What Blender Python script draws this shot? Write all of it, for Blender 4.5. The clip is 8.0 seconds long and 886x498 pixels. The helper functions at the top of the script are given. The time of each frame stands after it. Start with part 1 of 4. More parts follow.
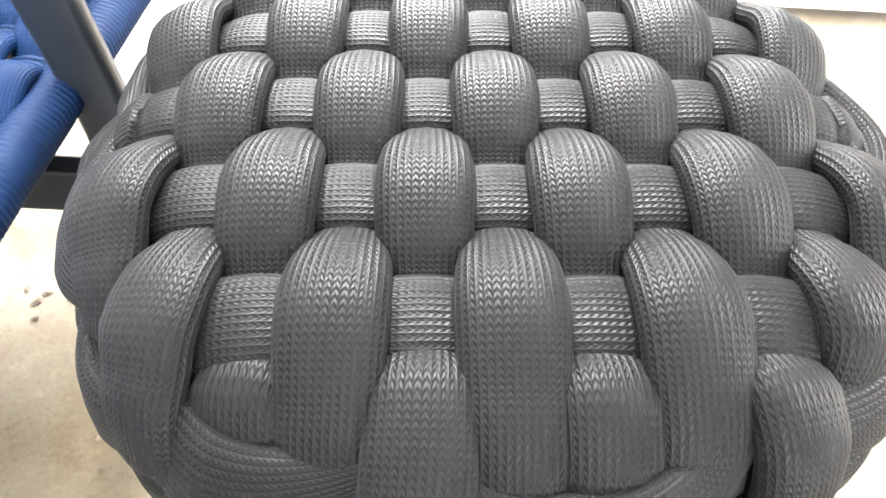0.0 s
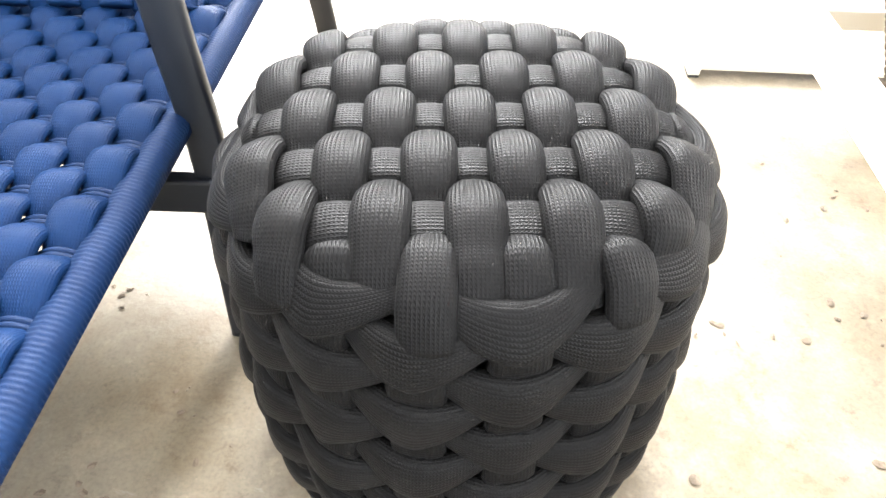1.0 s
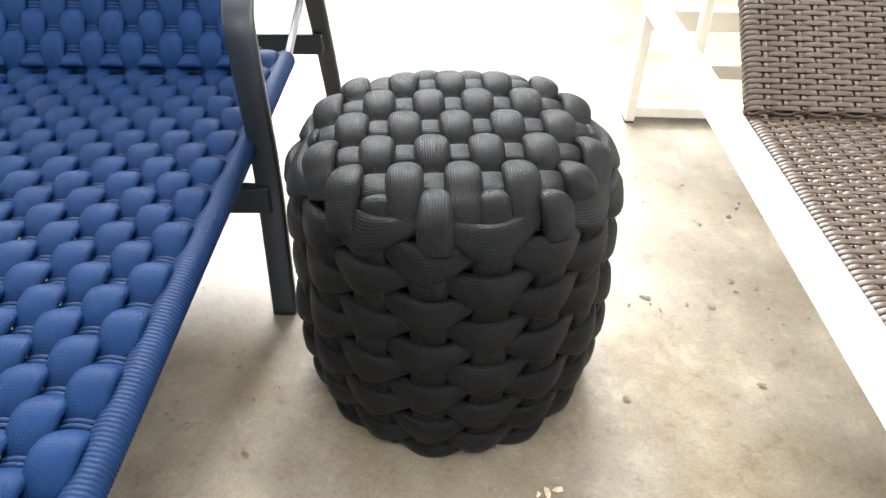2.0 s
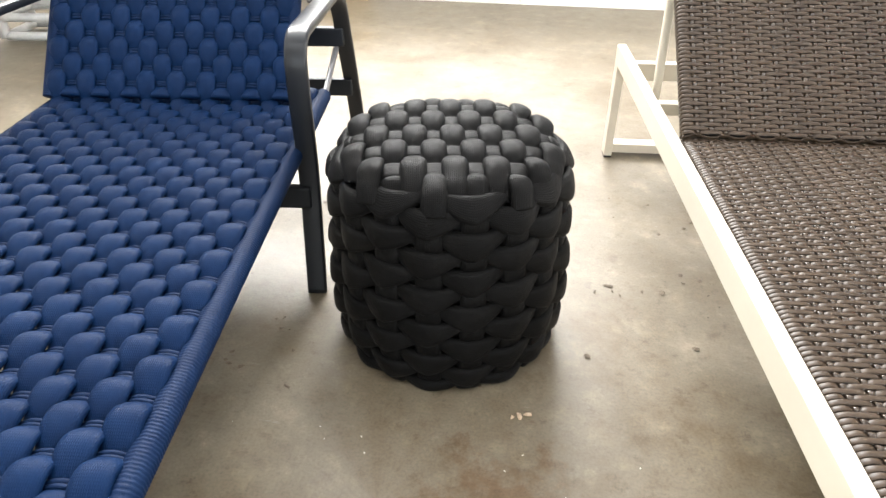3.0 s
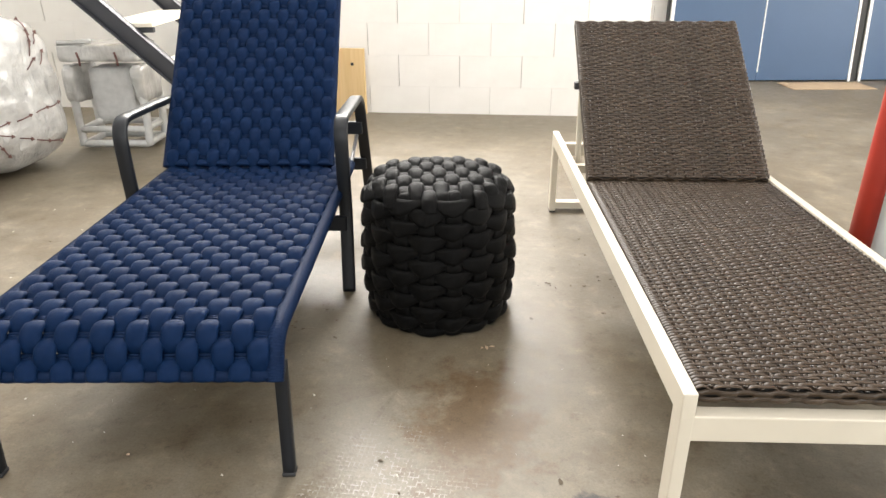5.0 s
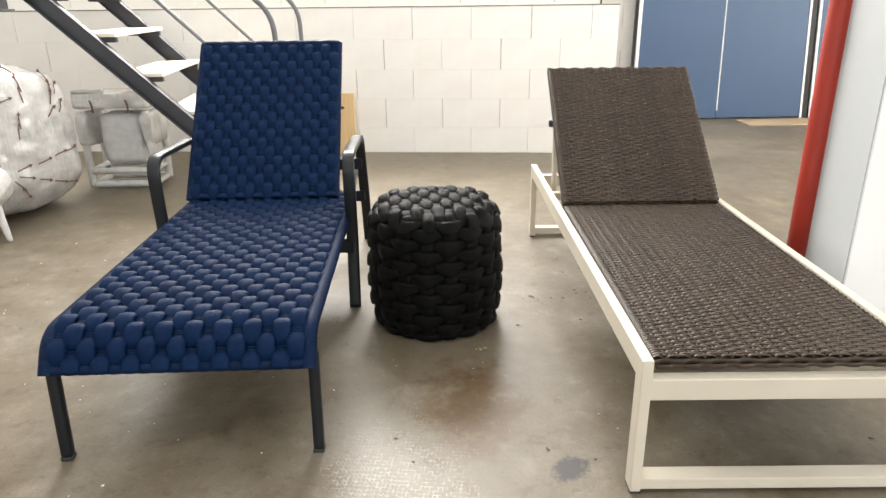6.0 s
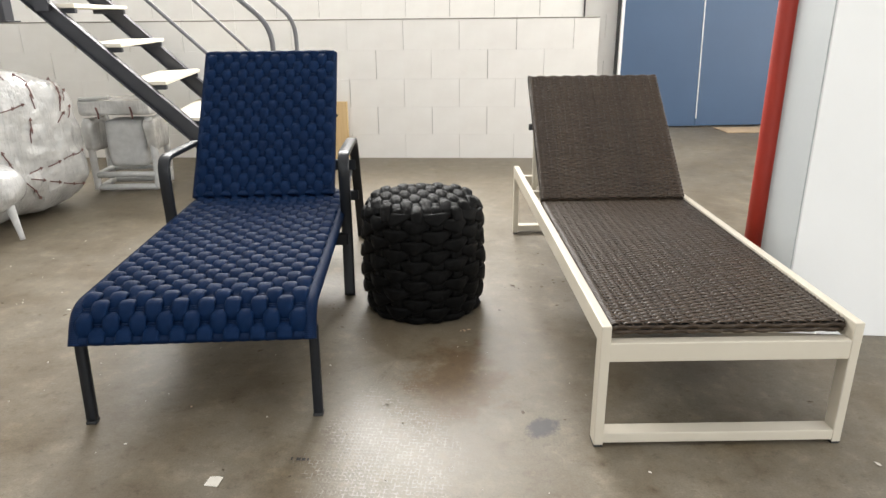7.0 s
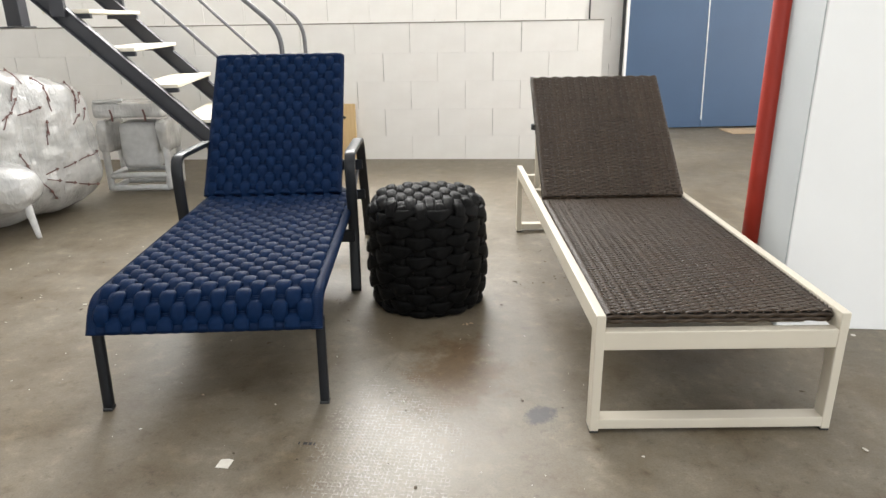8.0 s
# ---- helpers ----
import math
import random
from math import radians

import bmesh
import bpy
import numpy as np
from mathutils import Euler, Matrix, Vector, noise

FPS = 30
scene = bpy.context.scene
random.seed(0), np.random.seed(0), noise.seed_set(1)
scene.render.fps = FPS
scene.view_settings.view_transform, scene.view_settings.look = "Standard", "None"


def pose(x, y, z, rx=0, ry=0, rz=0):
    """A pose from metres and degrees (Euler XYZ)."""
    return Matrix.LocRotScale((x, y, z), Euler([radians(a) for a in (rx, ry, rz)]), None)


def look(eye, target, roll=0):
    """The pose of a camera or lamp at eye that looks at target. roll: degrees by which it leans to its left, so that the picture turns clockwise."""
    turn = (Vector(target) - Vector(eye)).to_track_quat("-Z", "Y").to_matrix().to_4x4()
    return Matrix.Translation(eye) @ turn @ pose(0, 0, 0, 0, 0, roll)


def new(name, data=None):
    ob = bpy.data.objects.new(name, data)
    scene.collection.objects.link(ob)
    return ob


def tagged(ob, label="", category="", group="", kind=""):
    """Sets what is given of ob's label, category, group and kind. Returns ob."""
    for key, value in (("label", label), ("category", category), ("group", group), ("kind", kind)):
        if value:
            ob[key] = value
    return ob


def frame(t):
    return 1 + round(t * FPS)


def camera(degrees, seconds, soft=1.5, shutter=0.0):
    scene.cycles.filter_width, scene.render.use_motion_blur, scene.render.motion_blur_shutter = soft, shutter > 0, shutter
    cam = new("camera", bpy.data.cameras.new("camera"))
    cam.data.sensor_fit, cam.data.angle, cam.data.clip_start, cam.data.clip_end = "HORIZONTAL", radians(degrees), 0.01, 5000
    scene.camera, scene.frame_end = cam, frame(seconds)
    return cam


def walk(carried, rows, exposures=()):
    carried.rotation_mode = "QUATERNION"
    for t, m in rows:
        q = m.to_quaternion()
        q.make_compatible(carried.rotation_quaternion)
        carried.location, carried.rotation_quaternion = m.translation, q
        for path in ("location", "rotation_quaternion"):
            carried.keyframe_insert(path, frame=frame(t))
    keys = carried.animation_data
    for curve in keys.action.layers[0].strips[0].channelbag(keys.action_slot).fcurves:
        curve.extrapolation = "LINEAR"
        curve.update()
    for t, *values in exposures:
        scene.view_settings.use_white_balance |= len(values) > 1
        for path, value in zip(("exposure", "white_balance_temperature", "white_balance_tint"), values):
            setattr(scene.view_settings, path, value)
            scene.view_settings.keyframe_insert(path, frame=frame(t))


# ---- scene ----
cam = camera(66.9, 8.0)
PATH = [
    (0, (0.06, 0.189, 0.625), (-0.18, 1.448, -0.91), 0.7),
    (0.5, (0.094, 0.086, 0.68), (-0.209, 1.43, -0.769), -0.0),
    (1, (0.101, -0.011, 0.727), (-0.166, 1.391, -0.675), 0.3),
    (1.5, (0.107, -0.139, 0.773), (-0.108, 1.345, -0.55), 0.3),
    (2.8, (0.191, -0.561, 0.894), (-0.079, 1.063, -0.241), 0.7),
    (3, (0.205, -0.614, 0.897), (-0.08, 1.03, -0.206), 0.6),
    (3.5, (0.209, -0.783, 0.92), (-0.061, 0.91, -0.11), -0.1),
    (4, (0.202, -0.981, 0.958), (-0.027, 0.771, 0.021), 0.2),
    (5.3, (0.334, -1.445, 1.0), (0.056, 0.377, 0.222), -0.3),
    (5.5, (0.322, -1.497, 1.013), (0.056, 0.333, 0.25), -0.1),
    (6, (0.302, -1.656, 1.029), (0.087, 0.209, 0.339), -0.7),
    (6.5, (0.299, -1.78, 1.033), (0.127, 0.094, 0.355), -0.9),
    (7, (0.343, -1.868, 1.032), (0.15, 0.011, 0.372), -0.6),
    (7.5, (0.362, -1.923, 1.029), (0.144, -0.049, 0.365), -0.8),
    (8, (0.371, -1.939, 1.029), (0.151, -0.06, 0.379), -0.9),
]
EXPOSURES = [(0, 3.33, 6200, 10), (0.5, 3.0, 6200, 10), (1, 2.68, 6200, 10), (1.5, 2.30, 6100, 9), (3, 1.22, 6350, 9), (3.5, 1.08, 6500, 9), (4, 1.16, 6500, 9), (5.5, 0.43, 6650, 10), (6.5, 0.41, 6500, 9), (7.0, 0.12, 6450, 9), (7.5, 0.10, 6450, 9), (8, 0.09, 6400, 9)]
walk(cam, [(t, look(eye, target, roll)) for t, eye, target, roll in PATH], EXPOSURES)

# ---- world and light ----
world = bpy.data.worlds.new("sky")
scene.world = world
world.use_nodes = True
wn = world.node_tree.nodes
sky = wn.new("ShaderNodeTexSky")
sky.sky_type, sky.sun_disc = "NISHITA", False
sky.sun_elevation, sky.sun_rotation = radians(50), radians(20)
wn["Background"].inputs["Strength"].default_value = 0.1
world.node_tree.links.new(sky.outputs[0], wn["Background"].inputs["Color"])


def area_lamp(name, place, target, size, size_y, watts, colour):
    data = bpy.data.lights.new(name, "AREA")
    data.shape, data.size, data.size_y, data.energy, data.color = "RECTANGLE", size, size_y, watts, colour
    ob = new(name, data)
    ob.matrix_world = look(place, target)
    return ob


ROOF = 5.2
area_lamp("window_lamp", (-1.6, 4.68, 3.45), (-1.6, 0, 2.4), 4.0, 2.1, 600, (1.0, 0.97, 0.93))
area_lamp("skylight_far_lamp", (-0.6, 1.7, ROOF - 0.02), (-0.6, 1.7, 0), 7.0, 1.6, 68, (1.0, 0.97, 0.93))
area_lamp("skylight_near_lamp", (-0.6, -1.9, ROOF - 0.02), (-0.6, -1.9, 0), 7.0, 1.4, 95, (1.0, 0.97, 0.93))
area_lamp("gate_lamp", (0.8, -6.95, 1.9), (0.8, 0, 1.9), 5.0, 3.6, 95, (1.0, 0.985, 0.96))
area_lamp("side_gate_lamp", (5.18, -3.2, 1.6), (0, -3.0, 1.2), 3.6, 3.1, 150, (1.0, 0.985, 0.96))
area_lamp("side_door_lamp", (5.18, 2.1, 1.65), (0, 1.9, 1.0), 2.8, 3.1, 150, (1.0, 0.95, 0.87))


# ---- helpers of this scene ----
def mesh_object(name, verts, faces, mat, parent=None, label="", smooth=True, uvs=None):
    me = bpy.data.meshes.new(name)
    me.from_pydata([tuple(v) for v in verts], [], faces)
    if mat:
        me.materials.append(mat)
    if uvs is not None:
        layer = me.uv_layers.new(name="UVMap")
        layer.data.foreach_set("uv", np.asarray(uvs, dtype=np.float32).ravel())
    if smooth:
        me.polygons.foreach_set("use_smooth", [True] * len(me.polygons))
    me.update()
    ob = new(name, me)
    if parent:
        ob.parent = parent
    if label:
        tagged(ob, label)
    return ob


def shared(name, ob, parent, m=None):
    """Another object on the same mesh."""
    o = new(name, ob.data)
    o.parent = parent
    if m is not None:
        o.matrix_basis = m
    return o


def part(name, bm, mat, parent=None, label="", smooth=False):
    me = bpy.data.meshes.new(name)
    bm.to_mesh(me)
    bm.free()
    me.materials.append(mat)
    if smooth:
        me.polygons.foreach_set("use_smooth", [True] * len(me.polygons))
    ob = new(name, me)
    if parent:
        ob.parent = parent
    if label:
        tagged(ob, label)
    return ob


def thing(name, label, category, m=None, group="", kind=""):
    ob = new(name)
    ob.empty_display_size = 0.1
    if m is not None:
        ob.matrix_basis = m
    return tagged(ob, label, category, group, kind)


def box(bm, x0, x1, y0, y1, z0, z1, bevel=0.0, seg=2):
    made = bmesh.ops.create_cube(bm, size=1.0, matrix=Matrix.Translation(((x0 + x1) / 2, (y0 + y1) / 2, (z0 + z1) / 2)) @ Matrix.Diagonal((x1 - x0, y1 - y0, z1 - z0, 1)))
    if bevel:
        edges = {e for v in made["verts"] for e in v.link_edges}
        bmesh.ops.bevel(bm, geom=list(edges), offset=bevel, segments=seg, profile=0.5, affect="EDGES", clamp_overlap=True)
    return bm


def box_part(name, dims, mat, parent=None, label="", bevel=0.003, seg=2):
    return part(name, box(bmesh.new(), *dims, bevel=bevel, seg=seg), mat, parent, label)


def smooth_path(points, step):
    """Even samples along a polyline."""
    p = np.asarray(points, float)
    d = np.r_[0, np.cumsum(np.linalg.norm(np.diff(p, axis=0), axis=1))]
    n = max(2, int(round(d[-1] / step)) + 1)
    s = np.linspace(0, d[-1], n)
    return np.stack([np.interp(s, d, p[:, k]) for k in range(p.shape[1])], 1)


def fillet(points, radius, seg=6):
    """A polyline with rounded corners."""
    pts = [Vector(p) for p in points]
    out = [pts[0]]
    for a, b, c in zip(pts, pts[1:], pts[2:]):
        u, v = (a - b), (c - b)
        r = min(radius, u.length * 0.49, v.length * 0.49)
        p, q = b + u.normalized() * r, b + v.normalized() * r
        for i in range(seg + 1):
            t = i / seg
            out.append(p * (1 - t) ** 2 + b * 2 * t * (1 - t) + q * t * t)
    out.append(pts[-1])
    return [tuple(p) for p in out]


def unit(a):
    return a / np.maximum(np.linalg.norm(a, axis=-1, keepdims=True), 1e-9)


def sweep(P, S, N, w, t, m=12, closed=False, ex=0.75, ey=0.8):
    """A rounded flat band along P: S the way of its width, N of its thickness. Returns verts, faces, loop uvs in metres."""
    P, S, N = np.asarray(P, float), np.asarray(S, float), np.asarray(N, float)
    n = len(P)
    w, t = np.broadcast_to(w, n), np.broadcast_to(t, n)
    ph = -math.pi / 2 + np.arange(m) * 2 * math.pi / m
    cx = np.sign(np.cos(ph)) * np.abs(np.cos(ph)) ** ex / 2
    cy = np.sign(np.sin(ph)) * np.abs(np.sin(ph)) ** ey / 2
    V = P[:, None] + S[:, None] * (cx[None, :, None] * w[:, None, None]) + N[:, None] * (cy[None, :, None] * t[:, None, None])
    seg = np.linalg.norm(np.diff(np.r_[P, P[:1]] if closed else P, axis=0), axis=1)
    u = np.r_[0, np.cumsum(seg)]
    wm = float(np.mean(w))
    ring = np.r_[0, np.cumsum(np.hypot(np.diff(np.r_[cx, cx[0]]) * wm, np.diff(np.r_[cy, cy[0]]) * float(np.mean(t))))]
    faces, uvs = [], []
    for i in range(n if closed else n - 1):
        j = (i + 1) % n
        for k in range(m):
            l = (k + 1) % m
            faces.append((i * m + k, i * m + l, j * m + l, j * m + k))
            uvs += [(u[i], ring[k]), (u[i], ring[k + 1]), (u[i + 1], ring[k + 1]), (u[i + 1], ring[k])]
    if not closed:
        faces.append(tuple(range(m - 1, -1, -1)))
        uvs += [(u[0], ring[k]) for k in range(m - 1, -1, -1)]
        faces.append(tuple((n - 1) * m + k for k in range(m)))
        uvs += [(u[-1], ring[k]) for k in range(m)]
    return V.reshape(-1, 3), faces, uvs


def band(name, P, S, N, w, t, mat, parent, m=12, closed=False, label="", ex=0.75, ey=0.8):
    v, f, uv = sweep(P, S, N, w, t, m, closed, ex, ey)
    return mesh_object(name, v, f, mat, parent, label, True, uv)


def bar(name, points, w, t, mat, parent, side=(1, 0, 0), radius=0.0, step=0.02, label="", ex=0.75, m=12):
    """A band along a bent line whose width stays along side."""
    pts = fillet(points, radius) if radius else points
    P = smooth_path(pts, step)
    T = unit(np.gradient(P, axis=0))
    S = np.broadcast_to(np.asarray(side, float), P.shape)
    S = unit(S - T * np.sum(S * T, 1, keepdims=True))
    return band(name, P, S, np.cross(T, S) * -1, w, t, mat, parent, m=m, label=label, ex=ex, ey=ex)


def tube(name, points, r, mat, parent, radius=0.0, m=10, step=0.03, label=""):
    pts = fillet(points, radius) if radius else points
    P = smooth_path(pts, step)
    T = unit(np.gradient(P, axis=0))
    ref = np.array((0.0, 0, 1.0)) if abs(T[0, 2]) < 0.9 and abs(T[-1, 2]) < 0.9 else np.array((0.13, 0.99, 0.0))
    S = unit(np.cross(T, ref))
    return band(name, P, S, np.cross(S, T), 2 * r, 2 * r, mat, parent, m=m, label=label, ex=1, ey=1)


# ---- materials ----
class Nodes:
    """Short writing for node trees."""

    def __init__(self, name, rough=0.6, metal=0.0):
        self.mat = bpy.data.materials.new(name)
        self.mat.use_nodes = True
        self.tree = self.mat.node_tree
        self.bsdf = self.tree.nodes["Principled BSDF"]
        self.bsdf.inputs["Roughness"].default_value = rough
        self.bsdf.inputs["Metallic"].default_value = metal

    def add(self, kind, **props):
        n = self.tree.nodes.new(kind)
        for k, v in props.items():
            if k == "operation":
                n.operation = v
            elif k == "blend_type":
                n.blend_type = v
            elif k == "data_type":
                n.data_type = v
            elif k == "feature":
                n.feature = v
        return n

    def link(self, a, b):
        self.tree.links.new(a, b)

    def math(self, op, a, b=None, c=None):
        n = self.add("ShaderNodeMath", operation=op)
        for i, v in enumerate((a, b, c)):
            if v is None:
                continue
            if isinstance(v, (int, float)):
                n.inputs[i].default_value = v
            else:
                self.link(v, n.inputs[i])
        return n.outputs[0]

    def coords(self, which="Object"):
        return self.add("ShaderNodeTexCoord").outputs[which]

    def noise(self, vec, scale, detail=4.0, rough=0.55):
        n = self.add("ShaderNodeTexNoise")
        n.inputs["Scale"].default_value, n.inputs["Detail"].default_value, n.inputs["Roughness"].default_value = scale, detail, rough
        self.link(vec, n.inputs["Vector"])
        return n.outputs["Fac"]

    def ramp(self, fac, stops):
        n = self.add("ShaderNodeValToRGB")
        e = n.color_ramp.elements
        while len(e) < len(stops):
            e.new(0.5)
        for el, (p, c) in zip(e, stops):
            el.position, el.color = p, (*c, 1) if len(c) == 3 else c
        self.link(fac, n.inputs[0])
        return n.outputs[0]

    def mix(self, fac, a, b, blend="MIX"):
        n = self.add("ShaderNodeMix", data_type="RGBA")
        n.blend_type = blend
        for sock, v in ((n.inputs[0], fac), (n.inputs[6], a), (n.inputs[7], b)):
            if isinstance(v, (int, float)):
                sock.default_value = v
            elif isinstance(v, tuple):
                sock.default_value = (*v, 1)
            else:
                self.link(v, sock)
        return n.outputs[2]

    def out(self, colour=None, rough=None, height=None, strength=0.3, distance=0.002):
        if colour is not None:
            if isinstance(colour, tuple):
                self.bsdf.inputs["Base Color"].default_value = (*colour, 1)
            else:
                self.link(colour, self.bsdf.inputs["Base Color"])
        if rough is not None:
            self.link(rough, self.bsdf.inputs["Roughness"])
        if height is not None:
            b = self.add("ShaderNodeBump")
            b.inputs["Strength"].default_value, b.inputs["Distance"].default_value = strength, distance
            self.link(height, b.inputs["Height"])
            self.link(b.outputs[0], self.bsdf.inputs["Normal"])
        return self.mat


def grey(n, fac, lo, hi):
    return n.ramp(fac, [(0.3, (lo,) * 3), (0.7, (hi,) * 3)])


def knit(name, dark, light, column=0.0026, stitch=0.0024, sheen=0.25, rough=0.62, gloss=0.22, relief=0.48):
    """Knitted tubular cord: columns of small V stitches along the cord."""
    n = Nodes(name, rough)
    xyz = n.add("ShaderNodeSeparateXYZ")
    n.link(n.coords("UV"), xyz.inputs[0])
    u, v = xyz.outputs[0], xyz.outputs[1]
    edge = n.math("MULTIPLY", n.math("PINGPONG", n.math("DIVIDE", v, column), 0.5), 2.0)
    dome = n.math("SUBTRACT", 1.0, n.math("POWER", edge, 2.2))
    slope = n.math("ADD", n.math("DIVIDE", u, stitch), n.math("MULTIPLY", edge, 0.6))
    wave = n.math("MULTIPLY", n.math("PINGPONG", slope, 0.5), 2.0)
    height = n.math("MULTIPLY", dome, n.math("ADD", n.math("MULTIPLY", wave, 0.65), 0.35))
    blotch = n.noise(n.coords(), 14.0, 3.0)
    tone = n.mix(grey(n, blotch, 0.0, 1.0), dark, light)
    n.bsdf.inputs["Sheen Weight"].default_value = sheen
    n.bsdf.inputs["Sheen Roughness"].default_value = 0.45
    n.bsdf.inputs["Specular IOR Level"].default_value = gloss
    return n.out(tone, None, height, relief, 0.0009)


def concrete():
    n = Nodes("polished_concrete", 0.4)
    n.bsdf.inputs["Specular IOR Level"].default_value = 0.34
    p = n.coords()
    cloud, patch, grain, fleck = n.noise(p, 0.9, 6.0, 0.6), n.noise(p, 3.4, 8.0, 0.7), n.noise(p, 60.0, 3.0), n.noise(p, 190.0, 2.0)
    blot, scuff = n.noise(p, 11.0, 5.0, 0.7), n.noise(p, 26.0, 6.0, 0.75)
    base = n.ramp(cloud, [(0.34, (0.139, 0.114, 0.078)), (0.5, (0.163, 0.138, 0.101)), (0.64, (0.179, 0.157, 0.121))])
    stain = n.ramp(patch, [(0.37, (0.74, 0.68, 0.58)), (0.45, (0.92, 0.89, 0.84)), (0.52, (1, 1, 1)), (0.64, (1.24, 1.24, 1.23))])
    col = n.mix(0.85, base, stain, "MULTIPLY")
    col = n.mix(0.85, col, n.ramp(blot, [(0.32, (0.70, 0.64, 0.56)), (0.43, (0.95, 0.93, 0.90)), (0.54, (1, 1, 1)), (0.66, (1.3, 1.29, 1.27))]), "MULTIPLY")
    col = n.mix(0.6, col, n.ramp(scuff, [(0.32, (0.5, 0.46, 0.4)), (0.44, (1,) * 3), (0.58, (1,) * 3), (0.70, (1.45,) * 3)]), "MULTIPLY")
    col = n.mix(0.35, col, n.ramp(fleck, [(0.3, (0.55,) * 3), (0.55, (1,) * 3), (0.8, (1.15,) * 3)]), "MULTIPLY")
    rough = n.math("ADD", n.math("ADD", n.math("MULTIPLY", patch, 0.42), n.math("MULTIPLY", scuff, 0.3)), 0.07)
    # pale dry scuffs and short scratches
    dry = n.add("ShaderNodeMapping")
    dry.inputs["Scale"].default_value = (5.0, 16.0, 1.0)
    dry.inputs["Rotation"].default_value = (0.0, 0.0, 0.6)
    n.link(p, dry.inputs["Vector"])
    scratch = n.math("MULTIPLY", n.ramp(n.noise(dry.outputs[0], 4.0, 5.0, 0.7), [(0.62, (0.0,) * 3), (0.70, (1.0,) * 3)]), n.ramp(patch, [(0.46, (0.0,) * 3), (0.56, (0.45,) * 3)]))
    col = n.mix(scratch, col, (0.27, 0.25, 0.215))
    # a worn patch with a fine pressed grid, and one dark blue-grey spill
    xyz = n.add("ShaderNodeSeparateXYZ")
    n.link(p, xyz.inputs[0])
    x, y = xyz.outputs[0], xyz.outputs[1]

    def spot(cx, cy, rx, ry, ragged):
        dx, dy = n.math("DIVIDE", n.math("SUBTRACT", x, cx), rx), n.math("DIVIDE", n.math("SUBTRACT", y, cy), ry)
        far = n.math("SQRT", n.math("ADD", n.math("MULTIPLY", dx, dx), n.math("MULTIPLY", dy, dy)))
        far = n.math("ADD", far, n.math("MULTIPLY", n.math("SUBTRACT", blot, 0.5), ragged))
        return n.ramp(far, [(0.55, (1.0,) * 3), (1.0, (0.0,) * 3)])

    # brown tint before the pouf: its soft shadow put into the floor colour
    pouf_shade = n.math("MULTIPLY", spot(0.20, -0.11, 0.17, 0.26, 2.6), 0.75)
    col = n.mix(pouf_shade, col, n.mix(1.0, col, (0.80, 0.60, 0.42), "MULTIPLY"))
    spill = n.math("MULTIPLY", spot(0.460, -0.335, 0.055, 0.045, 3.6), 0.85)
    col = n.mix(spill, col, (0.040, 0.040, 0.043))
    worn = spot(0.06, -0.50, 0.20, 0.36, 2.4)
    grid = n.math("MAXIMUM", n.math("SINE", n.math("MULTIPLY", x, 620.0)), n.math("SINE", n.math("MULTIPLY", y, 480.0)))
    # broken pale flecks along the grid lines of the patch
    pale_flecks = n.math("MULTIPLY", n.math("MULTIPLY", worn, n.ramp(grid, [(0.55, (0.0,) * 3), (0.9, (1.0,) * 3)])), n.ramp(n.noise(p, 75.0, 3.0, 0.6), [(0.47, (0.0,) * 3), (0.58, (0.8,) * 3)]))
    col = n.mix(pale_flecks, col, (0.36, 0.345, 0.31))
    grid = n.math("MULTIPLY", n.math("MULTIPLY", grid, worn), 0.09)
    shine = n.math("MULTIPLY", worn, n.ramp(scuff, [(0.40, (0.25,) * 3), (0.56, (1.0,) * 3)]))
    rough = n.math("MAXIMUM", n.math("SUBTRACT", rough, n.math("MULTIPLY", shine, 0.07)), 0.16)
    return n.out(col, rough, n.math("ADD", n.math("ADD", grid, n.math("MULTIPLY", patch, 0.8)), n.math("MULTIPLY", grain, 0.45)), 0.3, 0.004)


def painted(name, colour, wear, rough=0.5, scale=6.0, bump=0.15):
    n = Nodes(name, rough)
    p = n.coords()
    big, fine = n.noise(p, scale, 5.0, 0.6), n.noise(p, scale * 25, 3.0)
    col = n.mix(n.ramp(big, [(0.35, (0.0,) * 3), (0.75, (1.0,) * 3)]), colour, wear)
    r = n.math("ADD", n.math("MULTIPLY", fine, 0.2), rough - 0.1)
    return n.out(col, r, fine, bump, 0.0012)


def wicker(name, gloss, polish):
    n = Nodes(name, 0.5)
    p = n.coords()
    streak = n.add("ShaderNodeMapping")
    streak.inputs["Scale"].default_value = (6.0, 260.0, 260.0)
    n.link(p, streak.inputs["Vector"])
    rnd = n.add("ShaderNodeObjectInfo").outputs["Random"]
    fine = n.noise(streak.outputs[0], 1.0, 4.0)
    base = n.ramp(n.noise(p, 9.0, 3.0), [(0.3, (0.031, 0.0199, 0.0117)), (0.7, (0.051, 0.0341, 0.0211))])
    col = n.mix(0.6, base, n.ramp(fine, [(0.25, (0.55,) * 3), (0.75, (1.35, 1.3, 1.25))]), "MULTIPLY")
    col = n.mix(0.5, col, n.ramp(rnd, [(0.0, (0.75,) * 3), (1.0, (1.2,) * 3)]), "MULTIPLY")
    n.bsdf.inputs["Specular IOR Level"].default_value = gloss
    return n.out(col, n.math("ADD", n.math("MULTIPLY", fine, 0.25), polish), fine, 0.3, 0.0008)


